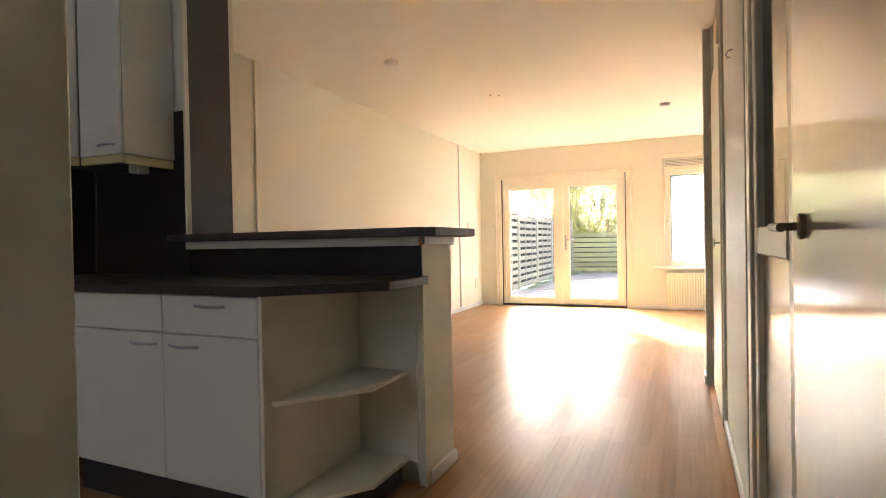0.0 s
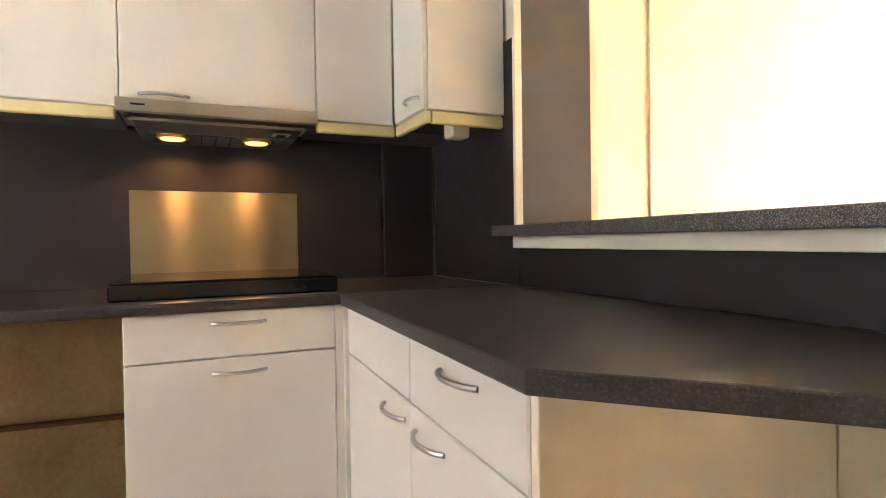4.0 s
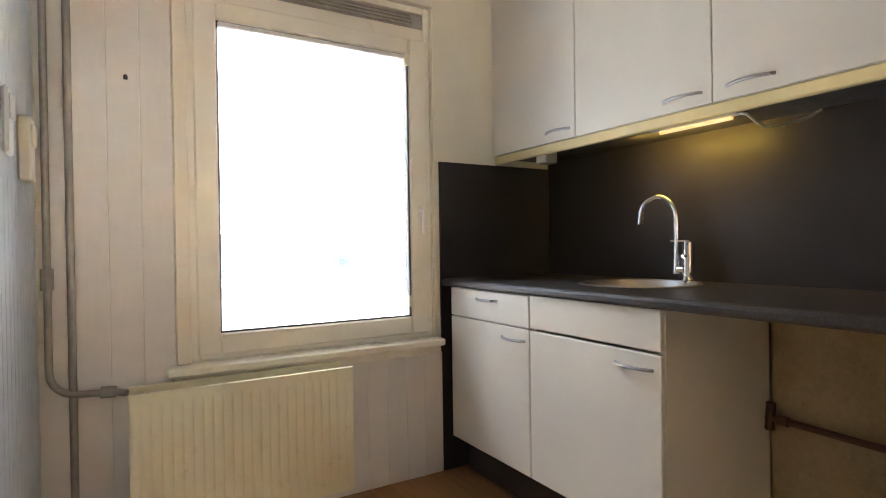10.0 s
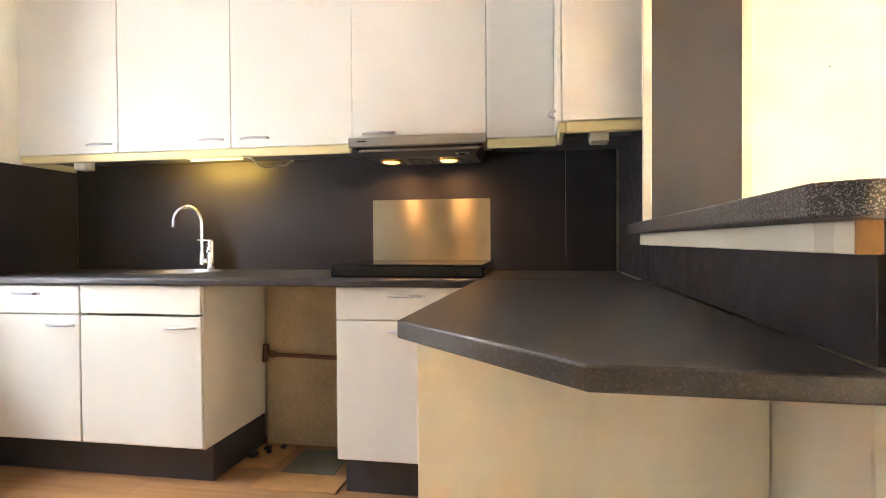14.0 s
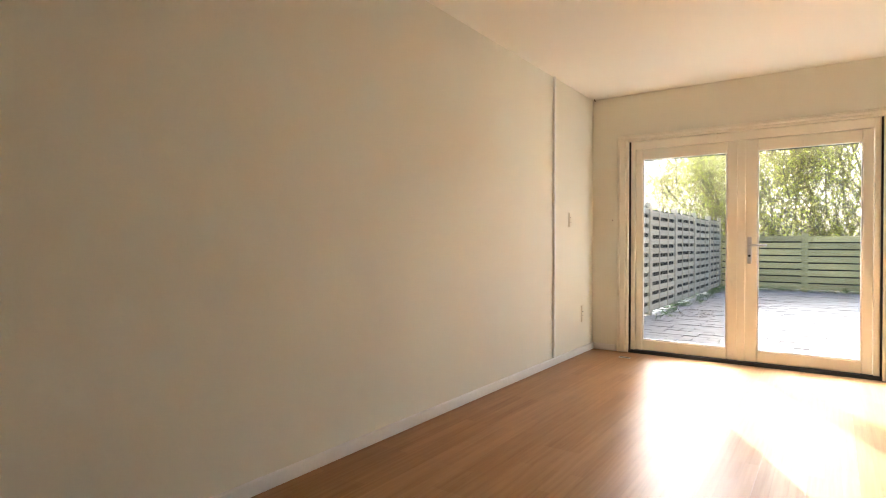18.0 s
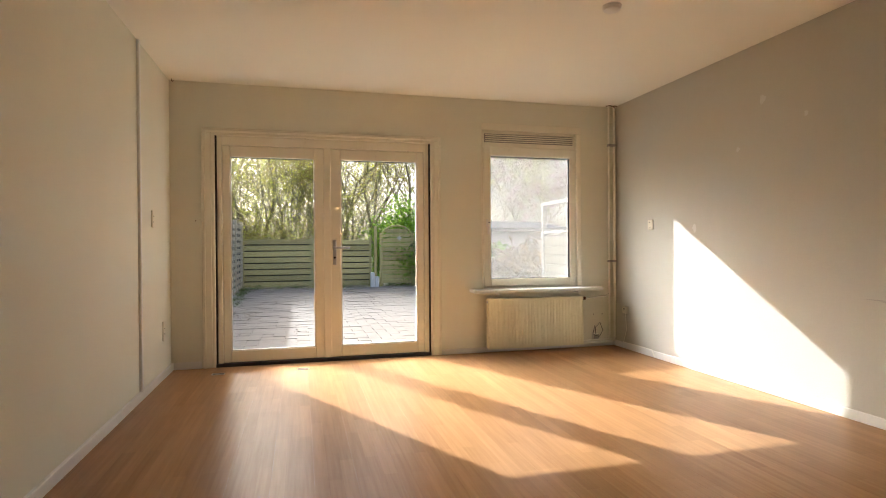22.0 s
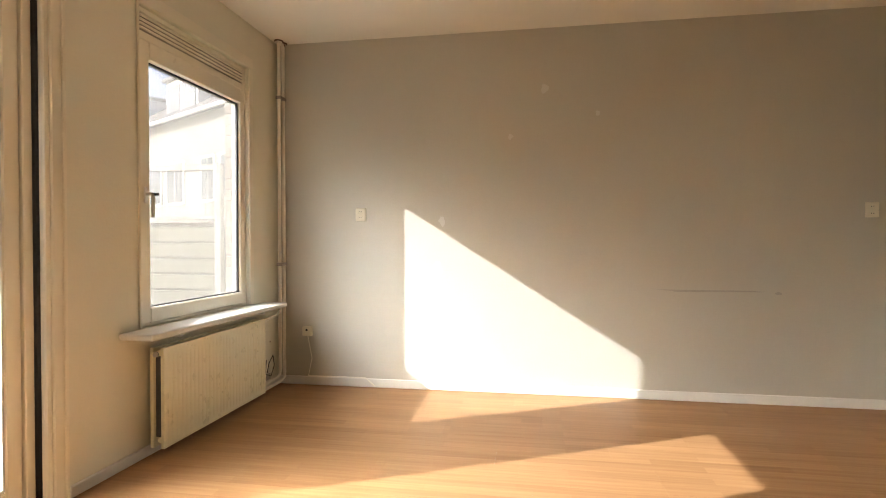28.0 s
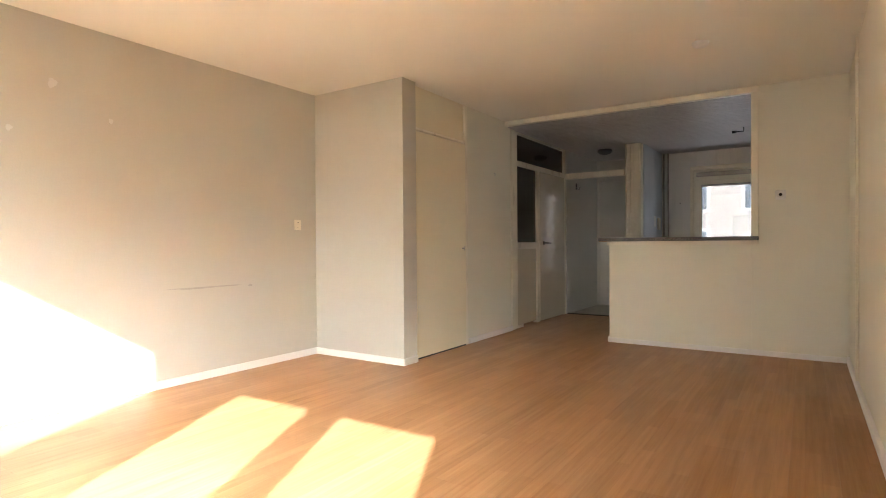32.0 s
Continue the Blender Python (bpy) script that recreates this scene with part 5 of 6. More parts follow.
cw = [(4.06, GY - 0.02, 0.12), (4.04, GY - 0.045, 0.20), (4.09, GY - 0.05, 0.25), (4.13, GY - 0.04, 0.17), (4.09, GY - 0.035, 0.10), (4.02, GY - 0.03, 0.13), (4.05, GY - 0.02, 0.22)]
solid("loose_cable", tube(cw, 0.003, 8), M["black"], "loop of thin black cable on the wall", "cable", smooth=True)
solid("loose_cable", tube([(4.275, 6.14, 0.37), (4.26, 6.1, 0.2), (4.24, 6.12, 0.075), (4.265, 5.9, 0.07), (4.27, 5.7, 0.068), (4.24, 5.62, 0.02)], 0.004, 8), M["pipe_cream"], "thin pale cable along the baseboard", "cable", smooth=True)


# ---- sockets, thermostat, detectors ----
def double_socket(x, y, z, s, w=0.078, h=0.094):
    o = thing("wall_socket", (x, y, z), "ivory vertical double wall socket", "socket", "wall sockets")
    xs = sorted((x, x + s * 0.012))
    part("plate", boxes((xs[0], y - w / 2, z - h / 2, xs[1], y + w / 2, z + h / 2), bevel=0.004), M["plastic"], o)
    for dz in (-0.022, 0.022):
        part("insert", lathe([(0.019, s * 0.0122), (0.019, s * 0.0135), (0.016, s * 0.0125), (0.0155, s * 0.0125)], (x, y, z + dz), 18, "x"), M["plastic"], o)
        for dy in (-0.006, 0.006):
            part("pin_hole", lathe([(0.0025, s * 0.0126), (0.0025, s * 0.0142)], (x, y + dy, z + dz), 8, "x"), M["black"], o)
    return o


double_socket(W, 5.733, 1.243, -1)
double_socket(W, 2.43, 1.243, -1)
double_socket(0.0, 5.77, 1.275, 1, 0.05, 0.13)
double_socket(0.0, 6.08, 0.38, 1, 0.05, 0.16)
so = thing("aerial_box", (W, 6.14, 0.40), "small ivory surface box with a round hole", "socket")
part("box", boxes((W - 0.032, 6.105, 0.36, W, 6.175, 0.43), bevel=0.005), M["plastic"], so)
part("hole", lathe([(0.008, -0.0325), (0.008, -0.034)], (W, 6.14, 0.405), 14, "x"), M["black"], so)
th = thing("thermostat", (0.505, BY, 1.48), "round white thermostat with a dark dial", "thermostat")
part("plate", boxes((0.463, BY, 1.436, 0.547, BY + 0.014, 1.526), bevel=0.014, seg=3), M["white_plastic"], th)
part("ring", lathe([(0.034, 0.014), (0.034, 0.026), (0.029, 0.03), (0.024, 0.027)], (0.505, BY, 1.481), 28, "y"), M["white_plastic"], th, "", True)
part("dial", lathe([(0.014, 0.024), (0.014, 0.031), (0.011, 0.033)], (0.505, BY, 1.481), 24, "y"), M["black"], th, "dark grey dial", True)
for x, y in ((0.95, 1.62), (2.92, 4.16)):
    sm = thing("smoke_detector", (x, y, H), "white round smoke detector on the ceiling", "detector", "ceiling detectors")
    part("base", lathe([(0.058, 0.0), (0.058, -0.012)], (x, y, H), 30), M["white_plastic"], sm, "", True)
    part("cover", lathe([(0.055, -0.012), (0.05, -0.026), (0.035, -0.034), (0.02, -0.036)], (x, y, H), 30), M["white_plastic"], sm, "", True)
for x, y in ((1.35, 2.9), (1.42, 2.95), (0.03, 6.33), (4.25, 6.30)):
    solid("screw_hook", tube([(x, y, H), (x, y, H - 0.018), (x + 0.01, y, H - 0.022), (x + 0.014, y, H - 0.012)], 0.003, 6), M["copper"], "tiny rusty screw in the ceiling", "hook", "ceiling screws")
for x0 in (0.37, 1.055):
    fv = thing("floor_vent", (x0 + 0.045, 6.09, 0.0), "narrow dark slot vent in the floor by the doors", "vent")
    part("slot", boxes((x0, 6.07, 0.0005, x0 + 0.09, 6.11, 0.003), bevel=0.001), M["black"], fv)
    part("rim", boxes((x0 - 0.006, 6.064, 0.0003, x0, 6.116, 0.005), (x0 + 0.09, 6.064, 0.0003, x0 + 0.096, 6.116, 0.005), (x0, 6.110, 0.0003, x0 + 0.09, 6.116, 0.005), (x0, 6.064, 0.0003, x0 + 0.09, 6.07, 0.005)), M["handle"], fv)
solid("wall_nail", tube([(0.205, GY, 1.29), (0.205, GY - 0.015, 1.288)], 0.005, 8), M["copper"], "rusty nail in the garden wall", "nail")
hk2 = solid("wall_hook", tube([(PX, 0.42, 1.86), (PX - 0.02, 0.42, 1.855), (PX - 0.028, 0.42, 1.84), (PX - 0.02, 0.42, 1.825), (PX - 0.012, 0.42, 1.83)], 0.0035, 8), M["handle"], "small curled hook on the partition", "hook", smooth=True)
for x, y, z in ((0.0, 0.35, 2.06), (0.0, 0.706, 1.823)):
    solid("wall_plug", lathe([(0.004, 0.0), (0.003, 0.003)], (x, y, z), 8, "x"), M["dark_jamb"], "dark screw hole in the long wall", "nail", "screw holes")
for x, z in ((4.046, 0.333), (4.146, 0.333)):
    solid("wall_plug", lathe([(0.006, 0.0), (0.005, -0.003)], (x, GY, z), 10, "y"), M["copper"], "rusty screw hole beside the radiator", "nail", "screw holes")
cbx = thing("cable_entry", (4.06, GY, 0.10), "small grey cable entry box above the floor", "socket")
part("box", boxes((4.025, GY - 0.028, 0.075, 4.095, GY, 0.13), bevel=0.006), M["pipe_cream"], cbx)
part("cover", boxes((4.030, GY - 0.032, 0.080, 4.090, GY - 0.028, 0.125), bevel=0.002), M["pipe"], cbx)
for x, y in ((4.205, GY - 0.05), (4.262, GY - 0.055)):
    solid("pipe_rose", lathe([(0.032, 0.0), (0.03, -0.006), (0.016, -0.008)], (x, y, H - 0.0005), 16), M["copper"], "rusty ring where a heating pipe meets the ceiling", "pipe ring", "pipe rings")
# patches of filler and a scuff on the grey wall
def smear(y, z, ry, rz, mat, label, name, seed):
    bm = bmesh.new()
    vs = []
    for j in range(22):
        a = 2 * math.pi * j / 22
        k = 0.75 + 0.45 * noise.noise(Vector((math.cos(a) * 1.6 + seed, math.sin(a) * 1.6, seed)))
        vs.append((y + ry * k * math.cos(a), z + rz * k * math.sin(a)))
    a = [bm.verts.new((W - 0.0015, p, q)) for p, q in vs]
    b = [bm.verts.new((W + 0.002, p, q)) for p, q in vs]
    bm.faces.new(a)
    for j in range(22):
        bm.faces.new((a[j], a[(j + 1) % 22], b[(j + 1) % 22], b[j]))
    solid(name, bm, mat, label, "stain", "wall repairs")


for y, z, ry, rz in ((5.17, 0.855, 0.045, 0.06), (5.14, 1.19, 0.03, 0.04), (4.43, 2.09, 0.03, 0.035), (4.66, 1.77, 0.02, 0.02), (4.08, 1.91, 0.022, 0.02)):
    smear(y, z, ry, rz, M["filler"], "pale patch of wall filler on the grey wall", "filler_patch", y)
smear(3.38, 0.725, 0.44, 0.009, M["wall_east_scuff"], "thin dark scuff line on the grey wall", "scuff_mark", 3.3)
smear(2.96, 0.714, 0.035, 0.011, M["wall_east_scuff"], "dark smudge on the grey wall", "scuff_mark", 7.3)

# ---- board panelling in the kitchen: each board its own piece ----
def boards(parent_name, label, along, fixed, runs, mat, width):
    w = thing(parent_name, (fixed if along == "y" else runs[0][0], runs[0][0] if along == "y" else fixed, 0), label, "panelling", kind="structure")
    for a0, a1, z0, z1, s in runs:
        n = max(1, round((a1 - a0) / width))
        for i in range(n):
            p, q = a0 + (a1 - a0) * i / n, a0 + (a1 - a0) * (i + 1) / n
            if along == "y":
                bm = boxes((min(fixed, fixed + s * 0.012), p + 0.0003, z0, max(fixed, fixed + s * 0.012), q - 0.0003, z1), bevel=0.0025)
            else:
                bm = boxes((p + 0.0003, min(fixed, fixed + s * 0.012), z0, q - 0.0003, max(fixed, fixed + s * 0.012), z1), bevel=0.0018)
            part("board", bm, mat, w)


boards("panelling_south", "off-white tongue-and-groove boards round the kitchen window", "x", KY, [(1.796, 2.203, 0.0, KH, 1), (0.674, 1.796, 0.0, 0.56, 1), (0.70, 1.796, 2.212, KH, 1)], M["panel_white"], 0.092)
boards("panelling_hall", "pale blue-grey narrow boards on the hall-side wall", "y", 2.215, [(KY + 0.014, -2.020, 0.0, KH, -1)], M["panel_blue"], 0.058)

# ---- laminate floor: each plank its own piece ----
fl = thing("floor_laminate", (0, 0, 0), "glossy beech strip laminate floor", "floor", kind="structure")
PWD, PLN = 0.19, 1.285
shared = {}
rng = random.Random(5)
row = 0
x = 0.0
while x < W - 0.005:
    x1 = min(x + PWD, W)
    mid = (x + x1) / 2
    lo = KY if mid < 2.24 else (-1.90 if x < PX else CLY - 0.1)
    y = lo - (row * 0.43 % 1) * PLN
    while y < GY + 0.01:
        a, b = max(y, lo), min(y + PLN, GY + 0.012)
        y += PLN
        if b - a < 0.02:
            continue
        key = (round(x1 - x, 3), round(b - a, 3), row % 3)
        if key not in shared:
            bm = boxes((0, 0, -0.012, x1 - x - 0.0004, b - a - 0.0004, 0.0))
            me = bpy.data.meshes.new("plank")
            bm.to_mesh(me)
            bm.free()
            me.materials.append(M["laminate"])
            shared[key] = me
        o = new("plank", shared[key])
        o.parent = fl
        o.location = (x, a, 0)
    x = x1
    row += 1

# ---- garden ----
structure("ground", boxes((-120, 6.50, OUTZ - 0.6, 160, 180, OUTZ - 0.03)), M["soil"], "mossy soil of the garden and beyond", "ground")
structure("ground_street", boxes((-120, -160, -0.9, 160, KY - T, -0.2)), M["street"], "pale pavement and street in front of the house", "ground")
FYB, FXL = 17.3, -0.52


def fence_panel(a, b, z0, z1, n, mat, label, stagger, cat="fence"):
    """A slatted panel from a to b (x, y): boards alternately before and behind the middle, on posts."""
    a, b = Vector((*a, 0)), Vector((*b, 0))
    d = (b - a).normalized()
    nrm = Vector((-d.y, d.x, 0))
    f = thing("fence", (a.x, a.y, OUTZ), label, cat, "garden fences")
    ln = (b - a).length
    rot = Matrix.Rotation(math.atan2(d.y, d.x), 4, "Z")

    def put(name, u0, u1, w0, w1, q0, q1, own=None):
        bm = boxes((u0, w0, q0, u1, w1, q1), bevel=0.004)
        bmesh.ops.transform(bm, matrix=Matrix.Translation(a) @ rot, verts=bm.verts[:])
        part(name, bm, own or mat, f)
    for u in (0.0, ln - 0.07):
        put("post", u, u + 0.07, -0.060 if stagger else -0.030, 0.035, OUTZ - 0.04, z1 + 0.05)
    h = (z1 - z0) / n
    for k in range(n):
        if stagger:
            put("slat", 0.02, ln - 0.02, -0.034, -0.020, z0 + h * k + 0.02, z0 + h * (k + 0.6) + 0.02)
        else:
            put("slat", 0.07, ln - 0.07, -0.034, 0.0, z0 + h * k + 0.004, z0 + h * (k + 1) - 0.028)
            # dark slat behind each gap, its colour standing in for shade
            if k < n - 1:
                put("back_slat", 0.07, ln - 0.07, 0.012, 0.026, z0 + h * (k + 1) - 0.04, z0 + h * (k + 1) + 0.030, M["fence_gap_shade"])
    if stagger:
        for j in range(15):
            u = 0.09 + (ln - 0.18) * j / 14
            # pickets coloured as dark as the shade behind the front slats
            put("picket", u - 0.034, u + 0.034, -0.016, 0.002, z0, z1 - 0.02, M["fence_gap_shade"])
        for u in (ln * 0.33, ln * 0.67):
            put("batten", u - 0.022, u + 0.022, -0.050, -0.036, z0, z1 + 0.06)
        return
    for j in (1, 2):
        u = ln * j / 3
        put("batten", u - 0.02, u + 0.02, 0.028, 0.045, z0, z1)


y = 6.78
i = 0
while y < FYB - 0.4:
    fence_panel((FXL, y), (FXL, min(y + 1.8, FYB)), OUTZ + 0.04, 1.66 + 0.03 * (i % 2), 11, M["fence_left"], "silvered hit-and-miss fence panel along the patio", True)
    y += 1.8
    i += 1
for k, (x0, x1, zt) in enumerate(((-0.5, 1.42, 1.29), (1.42, 3.08, 1.27))):
    fence_panel((x0, FYB), (x1, FYB), OUTZ + 0.05, zt, 8, M["fence"], "mossy green-grey slatted fence at the end of the garden", False)
# arched gate
gt = thing("garden_gate", (3.7, FYB, OUTZ), "weathered arched wooden garden gate", "gate")
for x in (3.20, 3.36, 4.30):
    part("post", boxes((x - 0.04, FYB - 0.05, OUTZ - 0.04, x + 0.04, FYB + 0.03, 1.45 if x != 3.20 else 1.65), bevel=0.006), M["fence"], gt)
for k in range(12):
    z = OUTZ + 0.08 + k * 0.135
    half = 0.43 if z < 1.3 else 0.43 * math.sqrt(max(0.05, 1 - ((z + 0.12 - 1.3) / 0.42) ** 2))
    part("slat", boxes((3.83 - half, FYB - 0.012, z, 3.83 + half, FYB + 0.006, z + 0.117), bevel=0.004), M["fence"], gt)
bm = boxes((-0.055, -0.012, -0.055, 0.055, 0.0, 0.055), bevel=0.004)
bmesh.ops.transform(bm, matrix=Matrix.Translation((3.90, FYB - 0.014, 1.29)) @ Matrix.Rotation(radians(45), 4, "Y"), verts=bm.verts[:])
part("peep_panel", bm, M["shed"], gt, "small pale diamond panel")
arc = [(3.83 + 0.45 * math.cos(math.pi * j / 12), FYB - 0.02, 1.32 + 0.34 * math.sin(math.pi * j / 12)) for j in range(13)]
part("arch", tube([(4.28, FYB - 0.02, OUTZ)] + arc + [(3.38, FYB - 0.02, OUTZ)], 0.03, 8), M["fence"], gt)
fence_panel((4.34, FYB), (6.2, FYB), OUTZ + 0.05, 1.25, 8, M["fence"], "mossy green-grey slatted fence at the end of the garden", False)
for x, h in ((3.02, 0.42), (3.14, 0.30)):
    solid("white_block", boxes((x, FYB - 0.35, OUTZ, x + 0.11, FYB - 0.20, OUTZ + h), bevel=0.01), M["white_board"], "white leftover board leaning by the gate", "board", "white leftovers")

# ---- plants ----


def leaves(rng, centres, n, spread, size, mat_name):
    """Many small bent leaves round the centres, as one bmesh-free mesh."""
    vs, fs = [], []
    for i in range(n):
        c = centres[rng.randrange(len(centres))]
        p = Vector(c) + Vector((rng.gauss(0, spread), rng.gauss(0, spread), rng.gauss(0, spread * 0.8)))
        d = Vector((rng.uniform(-1, 1), rng.uniform(-1, 1), rng.uniform(-0.7, 0.9))).normalized()
        s = d.orthogonal().normalized()
        s = (Matrix.Rotation(rng.uniform(0, 6.28), 3, d) @ s)
        L = size * rng.uniform(0.6, 1.4)
        w = L * (0.011 if mat_name == "twig" else 0.05 if mat_name in ("leaf_dry", "grass") else 0.28)
        b = len(vs)
        up = d.cross(s) * (0.3 * w if mat_name == "twig" else L * 0.12)
        vs += [p, p + d * L * 0.5 + s * w + up, p + d * L, p + d * L * 0.5 - s * w + up]
        fs += [(b, b + 1, b + 2), (b, b + 2, b + 3)]
    me = bpy.data.meshes.new("leaves")
    me.from_pydata(vs, [], fs)
    me.materials.append(M[mat_name])
    return me


def part_mesh(name, me, parent, label=""):
    me.transform(Matrix.Translation(-BASE[parent.name]))
    o = new(name, me)
    o.parent = parent
    BASE[o.name] = BASE[parent.name]
    return tagged(o, label)


def tree(name, at, height, trunk_r, label, leaf, leaf_n, leaf_size, seed, lean=0.1, stems=1, depth=4, spread=0.22, first=0.35, category="tree"):
    rng = random.Random(seed)
    t = thing(name, at, label, category)
    tb, bb_ = bmesh.new(), bmesh.new()
    tips = []

    def grow(p, d, length, r, level, bm):
        n = 4
        pts = [p]
        for k in range(n):
            d = (d + Vector((rng.uniform(-1, 1), rng.uniform(-1, 1), rng.uniform(-0.5, 0.9))) * 0.16).normalized()
            pts.append(pts[-1] + d * length / n)
        tube(pts, r, 6 if level < 2 else 3, bm, taper=r * 0.55)
        if level >= depth - 1:
            tips.extend(pts[1:])
        if level >= depth:
            return
        kids = 3 if level < 2 else rng.randint(2, 3)
        for k in range(kids):
            at_ = pts[rng.randint(2 if level == 0 else 1, n)]
            dd = (d + Vector((rng.uniform(-1, 1), rng.uniform(-1, 1), rng.uniform(-0.2, 0.8))) * 0.9).normalized()
            grow(at_, dd, length * rng.uniform(0.55, 0.8), r * 0.55, level + 1, bb_)
    for s in range(stems):
        d = Vector((rng.uniform(-lean, lean), rng.uniform(-lean, lean), 1)).normalized()
        off = Vector((rng.uniform(-1, 1), rng.uniform(-1, 1), 0)) * (0.15 * (stems - 1))
        grow(Vector(at) + off - Vector((0, 0, 0.1)), d, height * first, trunk_r, 0, tb)
    part("trunk", tb, M["bark"], t)
    part("branches", bb_, M["bark"], t)
    if leaf_n:
        part_mesh("twigs", leaves(rng, tips, leaf_n // 4 + 700, spread * 0.7, 0.6, "twig"), t)
        part_mesh("crown", leaves(rng, tips, leaf_n, spread, leaf_size, leaf), t)
    return t


for k, (x, y, h, n, st) in enumerate(((-1.6, 20.2, 6.6, 18000, 6), (0.4, 20.6, 6.2, 20000, 7), (2.2, 21.0, 6.4, 18000, 6), (-3.6, 21.5, 6.0, 9000, 4), (1.6, 26.0, 9.5, 12000, 3), (-0.6, 18.8, 3.0, 8000, 6), (1.4, 18.9, 2.8, 8000, 6))):
    tree("willow", (x, y, OUTZ), h, 0.045, "multi-stemmed willow with young yellow-green leaves", "leaf_spring", n // 4, 0.050, 11 + k, 0.45, st, 4, 0.34, 0.36)
for k, (x, y, h, n, lf_) in enumerate(((4.2, 24.0, 9.5, 900, "leaf_spring"), (6.2, 27.0, 11.0, 1200, "leaf_spring"), (9.5, 30.0, 10.0, 2600, "leaf_green"), (12.5, 34.0, 11.0, 2600, "leaf_spring"),
                                       (7.6, 20.6, 6.0, 900, "leaf_spring"), (9.0, 22.5, 7.5, 2600, "leaf_spring"), (11.5, 24.0, 8.5, 2600, "leaf_spring"), (13.5, 26.5, 9.0, 2600, "leaf_green"), (7.0, 24.5, 9.5, 2600, "leaf_spring"), (5.2, 22.0, 8.5, 1500, "leaf_spring"), (4.6, 28.0, 10.0, 2400, "leaf_spring"), (2.6, 23.0, 9.0, 1800, "leaf_spring"), (3.0, 33.0, 12.0, 1800, "leaf_spring"))):
    tree("tree", (x, y, OUTZ), h, 0.08, "tall bare-limbed tree in early leaf behind the gardens", lf_, int(n * 0.7), 0.075, 51 + k, 0.12, 1, 4, 0.45, 0.42)
for k, (x, y) in enumerate(((9.4, 20.3), (11.4, 19.2))):
    tree("magnolia", (x, y, OUTZ), 5.4, 0.075, "magnolia with bare limbs and purple-pink blossom", "blossom", 620, 0.15, 81 + k, 0.3, 2, 4, 0.14, 0.40)


def bush(name, at, rx, rz, n, size, leaf, label, seed, stems=14):
    rng = random.Random(seed)
    t = thing(name, at, label, "shrub")
    bm = bmesh.new()
    cen = []
    for k in range(stems):
        a, r = rng.uniform(0, 6.28), rx * math.sqrt(rng.random())
        top = Vector(at) + Vector((r * math.cos(a), r * math.sin(a), rz * rng.uniform(0.45, 1.0) * (1.15 - 0.5 * r / rx)))
        root = Vector(at) + Vector((r * 0.3 * math.cos(a), r * 0.3 * math.sin(a), -0.05))
        midp = (root + top) / 2 + Vector((rng.uniform(-0.1, 0.1), rng.uniform(-0.1, 0.1), 0.05))
        tube([root, midp, top], 0.014, 4, bm, taper=0.005)
        cen += [top, (top + midp) / 2, midp]
    part("stems", bm, M["bark"], t)
    part_mesh("foliage", leaves(rng, cen, n, rx * 0.2, size, leaf), t)
    return t


for x, y_, rz, sd in ((-1.7, 19.0, 3.0, 61), (-0.4, 19.3, 3.4, 62), (0.9, 19.1, 3.2, 63), (2.2, 19.4, 3.3, 64), (-3.0, 19.6, 3.4, 65)):
    bush("willow_shrub", (x, y_, OUTZ), 1.0, rz, 2300, 0.050, "leaf_spring", "dense young yellow-green willow shrub behind the fence", sd, 30)
bush("laurel", (5.45, 15.3, OUTZ), 0.95, 1.45, 3600, 0.15, "leaf_green", "glossy green laurel bush by the patio", 3, 24)
bush("evergreen_bush", (4.9, 16.9, OUTZ), 0.6, 2.5, 5200, 0.07, "leaf_dark", "dark ivy-grown evergreen beside the gate", 4, 26)
bush("ivy_bush", (4.2, 18.4, OUTZ), 1.25, 2.35, 17000, 0.085, "leaf_green", "bright green bush behind the gate", 5, 20)
bush("dry_grass_clump", (6.2, 12.0, OUTZ), 0.75, 0.95, 1800, 0.34, "leaf_dry", "straw-coloured tangle of dry stems", 6, 60)
bush("dry_grass_clump", (7.3, 12.6, OUTZ), 0.8, 1.05, 1800, 0.34, "leaf_dry", "straw-coloured tangle of dry stems", 7, 60)
bush("dry_grass_clump", (5.9, 12.9, OUTZ), 0.9, 0.95, 2000, 0.34, "leaf_dry", "brown tangle of dead stems and prunings", 71, 70)
bush("dry_grass_clump", (6.9, 14.0, OUTZ), 1.1, 1.0, 2000, 0.34, "leaf_dry", "brown tangle of dead stems and prunings", 72, 70)
bush("grass_tuft", (6.0, 10.9, OUTZ), 0.35, 0.3, 700, 0.16, "grass", "tuft of fresh grass at the patio edge", 8, 10)
bush("grass_tuft", (7.0, 11.2, OUTZ), 0.35, 0.3, 700, 0.16, "grass", "tuft of fresh grass at the patio edge", 9, 10)
solid("fallen_branch", tube([(4.75, 11.0, OUTZ + 0.02), (4.85, 11.15, OUTZ + 0.22), (5.2, 11.5, OUTZ + 0.45), (5.7, 11.9, OUTZ + 0.75), (6.1, 12.2, OUTZ + 0.95)], 0.035, 8, taper=0.02), M["bark"], "pale bent dead branch leaning on the shrubs", "branch", smooth=True)
st = thing("pollard_stump", (6.55, 11.6, OUTZ), "knobbly cut tree stump", "stump")
part("trunk", tube([(6.55, 11.6, OUTZ - 0.05), (6.53, 11.6, OUTZ + 0.4), (6.56, 11.6, OUTZ + 0.85)], 0.10, 9, taper=0.08), M["bark"], st, "", True)
